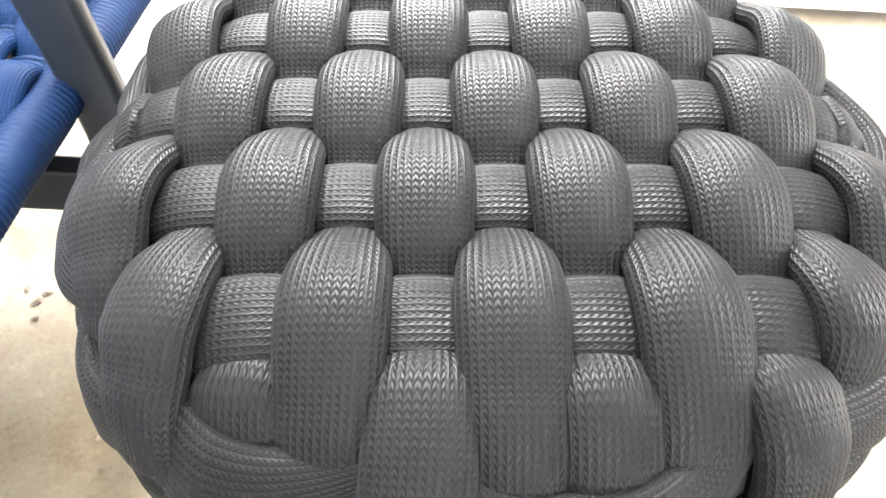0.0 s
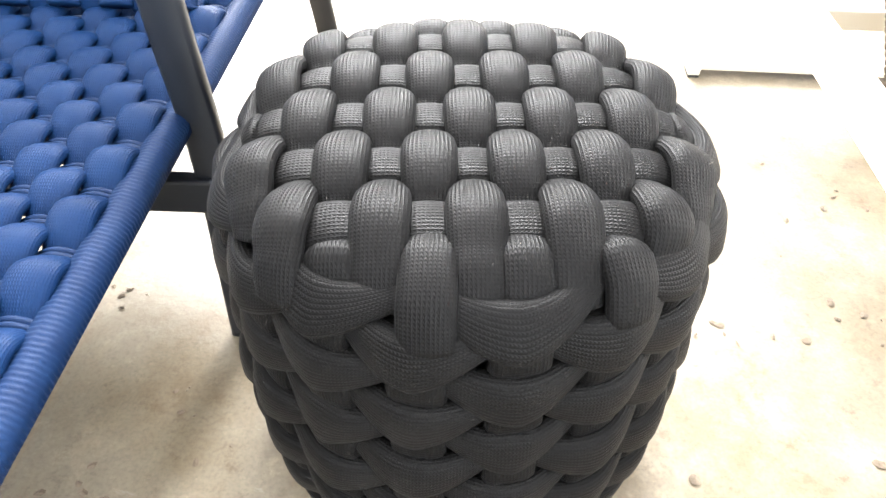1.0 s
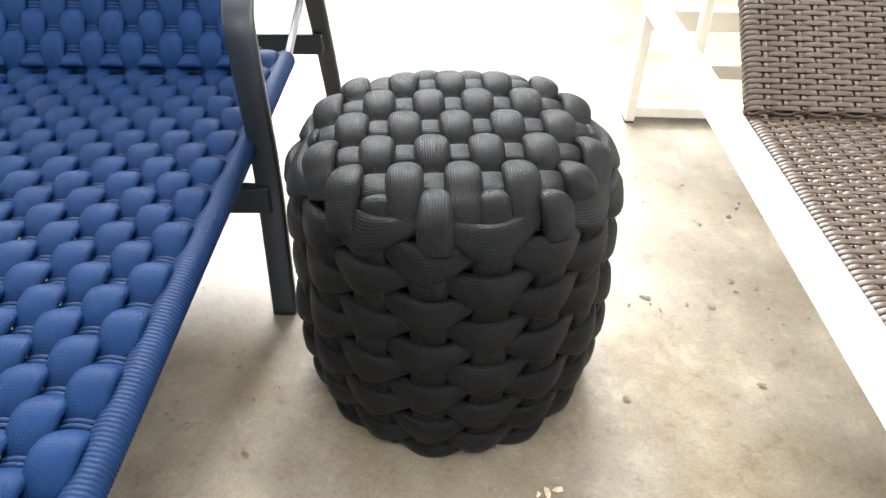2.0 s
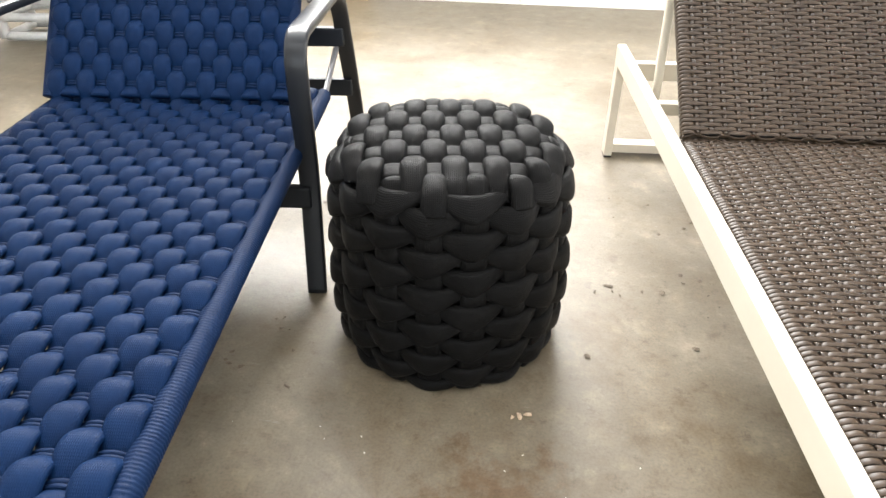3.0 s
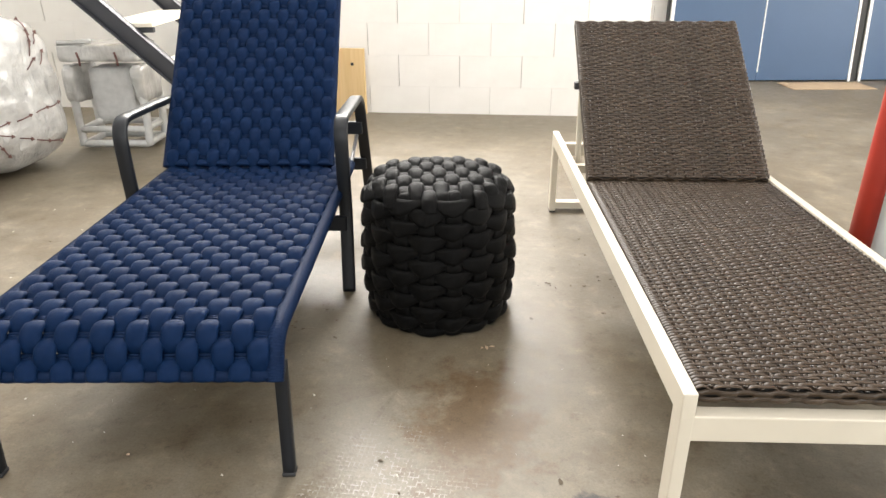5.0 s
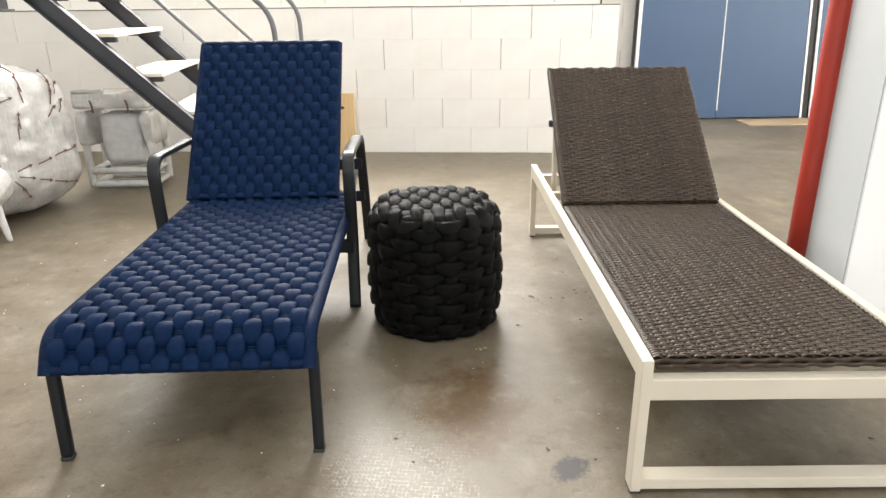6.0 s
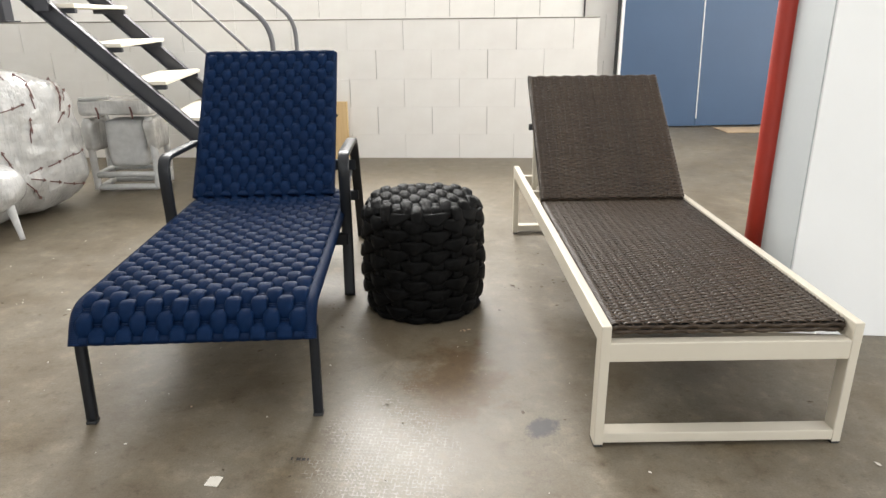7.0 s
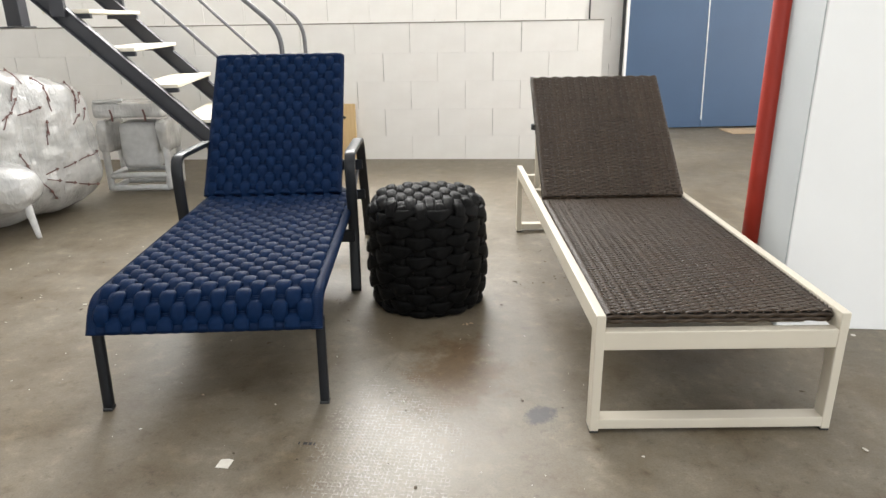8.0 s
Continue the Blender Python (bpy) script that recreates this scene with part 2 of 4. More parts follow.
def film_wrap():
    """Clear stretch film over pale foam."""
    n = Nodes("stretch_film", 0.3)
    p = n.coords()
    warp = n.add("ShaderNodeMapping")
    warp.inputs["Scale"].default_value = (1.0, 1.0, 1.7)
    n.link(p, warp.inputs["Vector"])
    folds, fine, big = n.noise(warp.outputs[0], 9.0, 3.0, 0.5), n.noise(p, 34.0, 4.0, 0.6), n.noise(p, 4.0, 3.0, 0.5)
    pull = n.add("ShaderNodeMapping")
    pull.inputs["Scale"].default_value = (13.0, 13.0, 3.0)
    pull.inputs["Rotation"].default_value = (0.35, 0.3, 0.0)
    n.link(p, pull.inputs["Vector"])
    crease = n.math("ABSOLUTE", n.math("SUBTRACT", n.noise(pull.outputs[0], 1.0, 4.0, 0.55), 0.5))
    crease = n.math("POWER", n.math("SUBTRACT", 1.0, n.math("MINIMUM", n.math("MULTIPLY", crease, 5.0), 1.0)), 2.0)
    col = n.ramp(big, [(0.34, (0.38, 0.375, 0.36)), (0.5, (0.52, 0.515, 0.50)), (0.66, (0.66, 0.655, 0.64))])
    # fold shading put into the colour: hollows darker, ridges lighter
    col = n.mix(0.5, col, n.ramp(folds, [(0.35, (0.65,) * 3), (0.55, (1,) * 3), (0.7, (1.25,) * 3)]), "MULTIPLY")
    n.bsdf.inputs["Coat Weight"].default_value = 1.0
    n.bsdf.inputs["Coat Roughness"].default_value = 0.05
    height = n.math("ADD", n.math("ADD", folds, n.math("MULTIPLY", fine, 0.22)), n.math("MULTIPLY", crease, 0.30))
    return n.out(col, None, height, 0.65, 0.024)


def timber(name, a, b, axis_scale=(40.0, 40.0, 2.0)):
    n = Nodes(name, 0.6)
    m = n.add("ShaderNodeMapping")
    m.inputs["Scale"].default_value = axis_scale
    n.link(n.coords(), m.inputs["Vector"])
    g = n.noise(m.outputs[0], 1.0, 6.0, 0.65)
    return n.out(n.mix(n.ramp(g, [(0.3, (0.0,) * 3), (0.7, (1.0,) * 3)]), a, b), None, g, 0.25, 0.001)


def cord_paint(name, a, b, rough, scale, bump, gloss=0.1):
    mat = painted(name, a, b, rough, scale, bump)
    mat.node_tree.nodes["Principled BSDF"].inputs["Specular IOR Level"].default_value = gloss
    return mat


CHARCOAL = knit("charcoal_knit", (0.0026, 0.0025, 0.0025), (0.0039, 0.0037, 0.0036), column=0.0029, stitch=0.0027, sheen=0.012, rough=0.45, gloss=0.066, relief=0.62)
BLUE = knit("blue_knit", (0.0021, 0.0110, 0.0395), (0.0032, 0.0150, 0.0510), 0.0024, 0.0030, 0.0, gloss=0.065, rough=0.5)
BLUE_CORD = cord_paint("blue_cord", (0.0023, 0.0105, 0.037), (0.0035, 0.0142, 0.046), 0.6, 30.0, 0.4)
CORE = painted("dark_gap_core", (0.006, 0.006, 0.006), (0.010, 0.010, 0.010), 0.85, 20.0)
GRAPHITE = cord_paint("graphite_powder_coat", (0.0070, 0.0082, 0.0105), (0.0105, 0.012, 0.015), 0.36, 5.0, 0.08, 0.32)
CREAM = painted("cream_powder_coat", (0.59, 0.54, 0.445), (0.54, 0.49, 0.40), 0.45, 4.0, 0.06)
WICKER = wicker("woven_resin", 0.30, 0.32)
RESIN = wicker("smooth_resin", 0.62, 0.15)
CONCRETE = concrete()
BLOCK = painted("white_block_paint", (0.84, 0.825, 0.795), (0.77, 0.75, 0.715), 0.7, 3.5, 0.5)
MORTAR = painted("grey_mortar", (0.30, 0.28, 0.26), (0.62, 0.60, 0.57), 0.85, 12.0, 0.5)
PLASTER = painted("white_plaster", (0.88, 0.88, 0.87), (0.84, 0.84, 0.83), 0.7, 1.6, 0.3)
END_SHADE = painted("shaded_end_grey", (0.45, 0.475, 0.48), (0.41, 0.435, 0.44), 0.6, 2.5, 0.25)
PANEL = painted("blue_laminate", (0.048, 0.096, 0.186), (0.043, 0.086, 0.168), 0.45, 1.5, 0.06)
RED = painted("red_pipe_paint", (0.40, 0.032, 0.016), (0.33, 0.028, 0.016), 0.5, 5.0, 0.1)
STEEL = painted("dark_grey_steel_paint", (0.026, 0.027, 0.034), (0.040, 0.042, 0.050), 0.45, 6.0, 0.15)
TUBE = painted("grey_handrail_paint", (0.12, 0.12, 0.13), (0.16, 0.16, 0.17), 0.4, 6.0, 0.1)
TREAD = timber("pale_tread_board", (0.70, 0.64, 0.52), (0.78, 0.73, 0.62), (3.0, 40.0, 40.0))
PLY = timber("pine_board", (0.62, 0.42, 0.20), (0.74, 0.55, 0.30))
CARD = painted("brown_cardboard", (0.46, 0.34, 0.22), (0.38, 0.28, 0.18), 0.8, 8.0)
FILM = film_wrap()
TAPE = painted("printed_tape", (0.10, 0.042, 0.036), (0.20, 0.10, 0.085), 0.4, 60.0)
FOAM = painted("white_foam_pipe", (0.62, 0.62, 0.61), (0.5, 0.5, 0.49), 0.5, 25.0, 0.5)
DARK = painted("black_parts_and_gap_shade", (0.02, 0.02, 0.022), (0.03, 0.03, 0.03), 0.6, 6.0)
ROOFING = painted("roof_sheet", (0.78, 0.78, 0.77), (0.70, 0.70, 0.69), 0.6, 2.0)
COPING = painted("bare_cement", (0.16, 0.145, 0.12), (0.34, 0.32, 0.28), 0.85, 5.0, 0.5)
LEAF = painted("dry_leaf", (0.075, 0.055, 0.036), (0.16, 0.125, 0.085), 0.8, 40.0)
CHIP = painted("pale_scrap", (0.72, 0.69, 0.62), (0.62, 0.58, 0.50), 0.8, 40.0)
SHRED = painted("dry_shred", (0.40, 0.29, 0.20), (0.55, 0.45, 0.34), 0.8, 60.0)

# ---- the setting ----
def structure(ob, label, category):
    return tagged(ob, label, category, kind="structure")


structure(box_part("floor", (-7, 5.2, -7.2, 5.4, -0.2, 0), CONCRETE, bevel=0), "worn polished beige-grey concrete floor with stains", "floor")


def block_wall(name, x0, x1, y, thick, courses, joint, label, top, hole=None):
    """A painted block wall facing -y: courses are (z0, z1, joint offset)."""
    bm = bmesh.new()
    if hole:
        a, b, c, d = hole
        for dims in ((x0, x1, 0, c), (x0, x1, d, top), (x0, a, c, d), (b, x1, c, d)):
            box(bm, dims[0], dims[1], y + 0.006, y + thick, dims[2], dims[3])
    else:
        box(bm, x0, x1, y + 0.006, y + thick, 0, top)
    wall = structure(part(name, bm, MORTAR), label, "wall")
    cache = {}
    for z0, z1, off in courses:
        k0 = math.floor((x0 - off) / joint)
        x = off + k0 * joint
        while x < x1 - 0.01:
            a, b = max(x, x0) + random.choice((0.0006, 0.0016, 0.003, 0.0042)), min(x + joint, x1) - random.choice((0.0008, 0.0016))
            x += joint
            if b - a < 0.03:
                continue
            key = (round(b - a, 3), round(z1 - z0, 3))
            if key not in cache:
                ob = part("block", box(bmesh.new(), 0, key[0], 0, 0.02, 0.0, key[1] - 0.0003, bevel=0.0008, seg=1), BLOCK, wall)
                cache[key] = ob
            else:
                ob = shared("block", cache[key], wall)
            ob.location = (a, y + random.uniform(-0.0006, 0.0006), z0)
    return wall


WINDOW = (-3.6, 0.4, 2.4, 4.5)


def room():
    levels = (0.0, 0.181, 0.384, 0.587, 0.792, 1.001)
    low = [(z0, z1, -0.041 if i % 2 == 0 else -0.245) for i, (z0, z1) in enumerate(zip(levels, levels[1:]))]
    low_wall = block_wall("wall_low", -5.5, 0.952, 0.0, 0.19, low, 0.408, "low white painted concrete block wall with a bare top", 1.001)
    box_part("coping", (-5.5, 0.954, -0.003, 0.19, 1.0015, 1.009), COPING, low_wall, "thin dark bare top edge", bevel=0.002)
    low_wall.matrix_basis = pose(0, 3.175, 0, 0, 0, 2.6)
    rows = [(0.19 + 0.2075 * i, 0.19 + 0.2075 * (i + 1), -0.038 if i % 2 else 0.1675) for i in range(10)]
    block_wall("wall_far", -5.5, 0.985, 4.66, 0.2, [r for r in rows if r[0] > 0.55], 0.411, "tall white painted concrete block wall", ROOF, WINDOW)
    block_wall("wall_pier", 0.985, 1.36, 4.80, 0.3, rows, 0.411, "white painted block pier beside blue partition", ROOF)
    bm = bmesh.new()
    for x0, x1, z0, z1 in ((-7.2, 5.4, -0.2, 2.2), (-7.2, 5.4, 4.8, ROOF), (-7.2, -4.0, 2.2, 4.8), (0.8, 5.4, 2.2, 4.8)):
        box(bm, x0, x1, 5.4, 5.6, z0, z1)
    structure(part("wall_back", bm, PLASTER), "plain white plastered wall behind the partition", "wall")
    structure(box_part("wall_left", (-7.2, -7, -7.2, 5.4, -0.2, ROOF), PLASTER, bevel=0), "plain white plastered side wall", "wall")
    bm = bmesh.new()
    for y0, y1, z0, z1 in ((-7.2, -5.1, -0.2, ROOF), (-1.3, 0.65, -0.2, ROOF), (3.55, 5.4, -0.2, ROOF), (-5.1, -1.3, 3.3, ROOF), (0.65, 3.55, 3.3, ROOF)):
        box(bm, 5.2, 5.4, y0, y1, z0, z1)
    structure(part("wall_right", bm, PLASTER), "white plastered side wall with two wide open doorways", "wall")
    # the wall behind the camera, with a wide gate opening
    bm = bmesh.new()
    box(bm, -7, -1.7, -7.2, -7, -0.2, ROOF)
    box(bm, 3.3, 5.2, -7.2, -7, -0.2, ROOF)
    box(bm, -1.7, 3.3, -7.2, -7, 3.7, ROOF)
    structure(part("wall_gate", bm, PLASTER), "white wall with a wide open gate", "wall")
    # roof with two skylight openings
    bm = bmesh.new()
    for y0, y1 in ((-7.2, -2.6), (-1.2, 0.9), (2.5, 5.6)):
        box(bm, -7.2, 5.4, y0, y1, ROOF, ROOF + 0.12)
    for y0, y1 in ((-2.6, -1.2), (0.9, 2.5)):
        box(bm, -7.2, -4.1, y0, y1, ROOF, ROOF + 0.12)
        box(bm, 2.9, 5.4, y0, y1, ROOF, ROOF + 0.12)
    structure(part("ceiling", bm, ROOFING), "pale sheet roof with long skylight openings", "ceiling")
    # white end of a wall
    end = structure(box_part("wall_corner", (1.270, 5.2, 0.290, 0.565, 0, ROOF), PLASTER, bevel=0.004), "smooth white plastered wall end", "wall")
    # thin grey skin: the unlit side of the wall end, shaded by colour
    box_part("end_face", (1.266, 1.2698, 0.292, 0.563, 0, ROOF), END_SHADE, end, "wall end face with its shade put into the grey", bevel=0.001)


room()


def wall_posts():
    p = thing("steel_post", "dark grey steel post standing on the low wall", "post", kind="structure")
    box_part("post", (-3.56, -3.435, 3.08, 3.18, 1.021, 2.6), STEEL, p, bevel=0.006)
    box_part("base_plate", (-3.60, -3.395, 3.05, 3.19, 1.0095, 1.0205), STEEL, p)
    # the gap at the tall wall's end, its shade drawn as a dark strip
    g = thing("corner_gap", "narrow dark strip in place of the shaded gap ending the tall wall", "trim", kind="structure")
    box_part("strip", (0.974, 0.9865, 4.642, 4.659, 0.6, 2.4), DARK, g, bevel=0.001)


wall_posts()


def blue_partition():
    p = thing("partition", "blue laminate partition panels with white edge strips", "partition", pose(1.766, 4.69, 0, 0, 0, 9), kind="structure")
    lean = -0.07
    for x0, x1, skew0, skew1 in ((-0.44, 0.318, 0, -0.031), (0.322, 1.100, -0.031, lean), (1.214, 2.9, lean, 0)):
        bm = box(bmesh.new(), x0, x1, 0.0, 0.035, 0.012, 2.6, bevel=0.002)
        for v in bm.verts:
            v.co.x += v.co.z * (skew0 if v.co.x < (x0 + x1) / 2 else skew1)
        part("panel", bm, PANEL, p)
    box_part("edge_strip", (-0.470, -0.443, -0.02, 0.04, 0, 2.6), PLASTER, p, "white edge strip")
    # dark strips here and below fill the gaps with painted shade
    box_part("dark_edge", (-0.492, -0.472, 0.0, 0.04, 0, 2.6), DARK, p, "dark strip for the shade in the gap beside the pier")
    for name, x, w, y, mat, tilt, low, label in (("joint_strip", 0.324, 0.008, -0.004, PLASTER, -0.031, 0.08, "thin white joint strip"), ("edge_strip", 1.110, 0.018, -0.008, PLASTER, lean, 0.0, "white edge strip"), ("dark_gap", 1.155, 0.062, 0.012, DARK, lean, 0.0, "black strip for the shade in the gap between panels"), ("edge_strip", 1.199, 0.022, -0.008, PLASTER, lean, 0.0, "white edge strip")):
        bm = box(bmesh.new(), x - w / 2, x + w / 2, y, y + 0.014, low, 2.6, bevel=0.001)
        for v in bm.verts:
            v.co.x += v.co.z * tilt
        part(name, bm, mat, p, label)


blue_partition()


def red_pipe():
    p = thing("fire_pipe", "red painted steel fire pipe standing against a white wall end", "pipe")
    tube("pipe", [(1.256, 0.604, 0.0), (1.256, 0.604, ROOF)], 0.036, RED, p, m=20, step=0.5)
    for z in (1.9, 3.4):
        tube("clamp", [(1.256, 0.604, z), (1.256, 0.604, z + 0.03)], 0.039, RED, p, m=20, step=0.03)


red_pipe()


# ---- staircase ----
def staircase():
    s = thing("staircase", "open steel staircase with pale board treads and tube handrails", "staircase", pose(-1.64, 1.92, 0, 0, 0, 13.3))
    for y, mid in ((-0.03, 0.523), (0.92, 0.553)):
        P = smooth_path([(-1.9, y, mid + 1.9), (mid - 0.03, y, 0.03)], 0.1)
        T = unit(np.gradient(P, axis=0))
        S = np.broadcast_to(np.array((0.0, 1, 0)), P.shape)
        N = np.cross(T, S)
        stringer = band("stringer", P, S, N, 0.045, 0.082, STEEL, s, m=16, ex=0.25, ey=0.25)
        for off in (-0.042, 0.042):
            band("flange", P + N * off + np.array((0, -0.012, 0)), S, N, 0.068, 0.008, STEEL, stringer, m=8, ex=0.3, ey=0.3)
        box_part("foot_plate", (mid - 0.12, mid + 0.04, y - 0.05, y + 0.05, 0, 0.012), STEEL, stringer)
    for i in range(-2, 8):
        x, z = -0.2115 * i, 0.688 + 0.2105 * i
        tread = box_part("tread", (x - 0.25, x, -0.01, 0.935, z - 0.022, z), TREAD, s, bevel=0.003)
        for y in (0.004, 0.86):
            box_part("tread_bracket", (x - 0.2, x - 0.004, y, y + 0.035, z - 0.05, z - 0.023), STEEL, tread)
    for y, mid, top, reach in ((-0.03, (-0.066, 1.155), (0.414, 1.150), 0.640), (0.92, (-0.016, 1.18), (0.481, 1.174), 0.704)):
        tube("mid_rail", [(mid[0] - 1.1, y, mid[1] + 1.1), (mid[0] + 0.42, y, mid[1] - 0.42), (mid[0] + 0.42, y, 0.55)], 0.0105, TUBE, s, radius=0.07)
        tube("hand_rail", [(top[0] - 1.1, y, top[1] + 1.0), (reach - 0.02, y, top[1] - 0.82 * (reach - 0.02 - top[0])), (reach, y, 0.0)], 0.0145, TUBE, s, radius=0.10)
    for y in (-0.07, 0.94):
        box_part("rail_post", (-0.60, -0.525, y - 0.02, y + 0.02, 1.07, 2.1), STEEL, s)


staircase()


# ---- woven pouf ----
def pouf():
    p = thing("pouf", "round charcoal pouf woven from chunky knitted cords", "pouf", pose(0.031, 0.459, 0, 0, 0, 11.5))
    R, zc, h, n = 0.2030, 0.25, 0.163, 6.2

    def radius(z):
        """The body below its widest part, then the dome."""
        if z < zc:
            return R * (1 + 0.034 * math.sin(math.pi * ((zc - z) / zc) ** 0.7) - 0.080 * ((zc - z) / zc) ** 4)
        return R * max(0.0, 1 - ((z - zc) / h) ** n) ** (1 / n)

    # dark inner body, added to block light behind the cords and blacken the crevices
    zs = [0.0] + [0.02 * i for i in range(1, 12)] + [zc + h * math.sin(a * math.pi / 36) for a in range(1, 19)]
    verts, faces, m = [], [], 40
    for z in zs:
        r = radius(z) - 0.008 if z < zc + h else 0.001
        verts += [(r * math.cos(2 * math.pi * k / m), r * math.sin(2 * math.pi * k / m), z - (0.008 if z > zc else 0)) for k in range(m)]
    for i in range(len(zs) - 1):
        faces += [(i * m + k, i * m + (k + 1) % m, (i + 1) * m + (k + 1) % m, (i + 1) * m + k) for k in range(m)]
    faces.append(tuple(range(m - 1, -1, -1)))
    mesh_object("inner_body", verts, faces, CORE, p)

    amp, pitch_u, pitch_v, u0, v0 = 0.0105, 0.0327, 0.0634, 0.002, -0.129

    def shape(c, e=0.8):
        return np.sign(c) * np.abs(c) ** e

    def top_strap(along, off, phase, pitch, start, width, narrow, thick, lift, sink, tail=0.384):
        """along 0: a cord in the v way at u = off; 1: in the u way at v = off. tail: how low its first end hangs."""
        chord = math.sqrt(max(R * R - off * off, 1e-4))
        rise = (1 - (abs(off) / R) ** n) ** (1 / n)
        tt = np.linspace(-math.pi / 2, math.pi / 2, 900)
        a = chord * np.sign(np.sin(tt)) * np.abs(np.sin(tt)) ** (2 / n)
        z = zc + h * rise * np.abs(np.cos(tt)) ** (2 / n)
        lim = min(0.384, zc + h * rise - 0.006)
        keep = z > np.where(a < 0, min(tail, lim), lim)
        P = smooth_path(np.stack([np.full(keep.sum(), off), a[keep], z[keep]], 1), 0.003)
        rho = np.hypot(P[:, 0], P[:, 1])
        g = (rho / R) ** (n - 1)
        N = unit(np.stack([g * P[:, 0] / np.maximum(rho, 1e-6) / R, g * P[:, 1] / np.maximum(rho, 1e-6) / R, np.maximum((P[:, 2] - zc) / h, 0) ** (n - 1) / h], 1))
        # after the last crossing the cord runs on over the shoulder
        cross = [start + pitch * k for k in range(-8, 16) if abs(start + pitch * k) < min(0.175, chord - 0.022)] or [0.0]
        at = np.clip(P[:, 1], min(cross), max(cross))
        past = np.clip(np.abs(P[:, 1] - at) / 0.034 + np.clip(0.405 - P[:, 2], 0, 1) / 0.02, 0, 1)
        past = past * past * (3 - 2 * past)
        wave = shape(np.cos(math.pi * ((at - start) / pitch) + phase), 0.85)
        wave = wave * (1 - past) + (0.42 if tail > 0.38 else 0.55) * past
        low = np.clip((0.405 - P[:, 2]) / 0.014, 0, 1)
        drop = low * np.where((P[:, 1] < 0) & (tail < 0.38), 0.006, -0.0045)
        height = np.where(past > 0.5, np.maximum(lift, 0.008), lift) * wave - sink * (1 - past) + drop
        P = P + N * height[:, None]
        T = unit(np.gradient(P, axis=0))
        S = unit(np.cross(T, N))
        N = np.cross(S, T)
        w = (width + narrow) / 2 + (width - narrow) / 2 * wave
        if along:
            P, S = P[:, (1, 0, 2)], -S[:, (1, 0, 2)]
            T = unit(np.gradient(P, axis=0))
            N = np.cross(S, T)
        if N[len(N) // 2, 2] < 0:
            S, N = -S, -N
        return band("cord", P, S, N, w, thick, CHARCOAL, p, m=16, ex=0.85, ey=0.95)

    for i in range(-5, 6):
        u = u0 + pitch_u * i
        if abs(u) < 0.19:
            top_strap(0, u, math.pi * i, pitch_v, v0, 0.0435, 0.034, 0.021, 0.0115, 0.0, 0.370 if i in (-4, -1, 3) else 0.384)
    for j in range(0, 7):
        v = v0 + pitch_v * j
        if abs(v) < 0.16:
            top_strap(1, v, math.pi * (j + 1), pitch_u, u0, 0.043, 0.040, 0.020, 0.0022, 0.0025)

    # rings round the side, over and under the uprights: each float has a flat top edge and hangs lowest at its middle
    count, rings, step = 18, 12, 0.0352
    d = 2 * math.pi / count
    twist = radians(-1.2)
    for k in range(rings):
        top = 0.418 - step * k if k else 0.404
        th = np.linspace(0, 2 * math.pi, 433)[:-1]
        turn = math.pi * (th - twist) / d + math.pi * k
        side = (turn + math.pi) % (2 * math.pi) - math.pi
        reach = np.abs(side) / math.pi
        full = 1 - np.where(side < 0, reach ** 1.7, reach ** 1.05)
        wave = np.cos(turn)
        w = 0.014 + (0.037 if k else 0.034) * full + 0.0015 * np.sin(5 * th + 1.7 * k)
        w = np.minimum(w, max(top - 0.003, 0.02))
        z = top - w / 2 + 0.0012 * np.sin(3 * th + k)
        base = np.array([radius(q) for q in z]) + (0.0092 * wave + 0.0035 if k else 0.0062 + 0.0048 * wave)
        dr = np.array([(radius(q + 0.004) - radius(q - 0.004)) / 0.008 for q in z])
        P = np.stack([base * np.cos(th), base * np.sin(th), z], 1)
        out = np.stack([np.cos(th), np.sin(th), np.zeros_like(th)], 1)
        S = unit(out * (np.clip(dr, -1.2, 0.35) - 0.04 * full)[:, None] + np.array((0, 0, 1.0)))
        N = unit(out - S * np.sum(out * S, 1, keepdims=True))
        band("cord", P, S, N, w, 0.0215, CHARCOAL, p, m=16, closed=True, ex=0.62, ey=0.8)
    for i in range(count):
        th = twist + d * i
        z = np.linspace(0.006, 0.378, 110)
        wave = -shape(np.cos(math.pi * ((z - 0.393) / step) + math.pi * i))
        base = np.array([radius(q) for q in z]) + amp * 0.72 * wave - 0.0015
        P = np.stack([base * math.cos(th), base * math.sin(th), z], 1)
        S = np.broadcast_to(np.array((-math.sin(th), math.cos(th), 0.0)), P.shape)
        T = unit(np.gradient(P, axis=0))
        band("cord", P, S, np.cross(S, T), 0.045, 0.018, CHARCOAL, p, m=12, ex=0.7)


pouf()


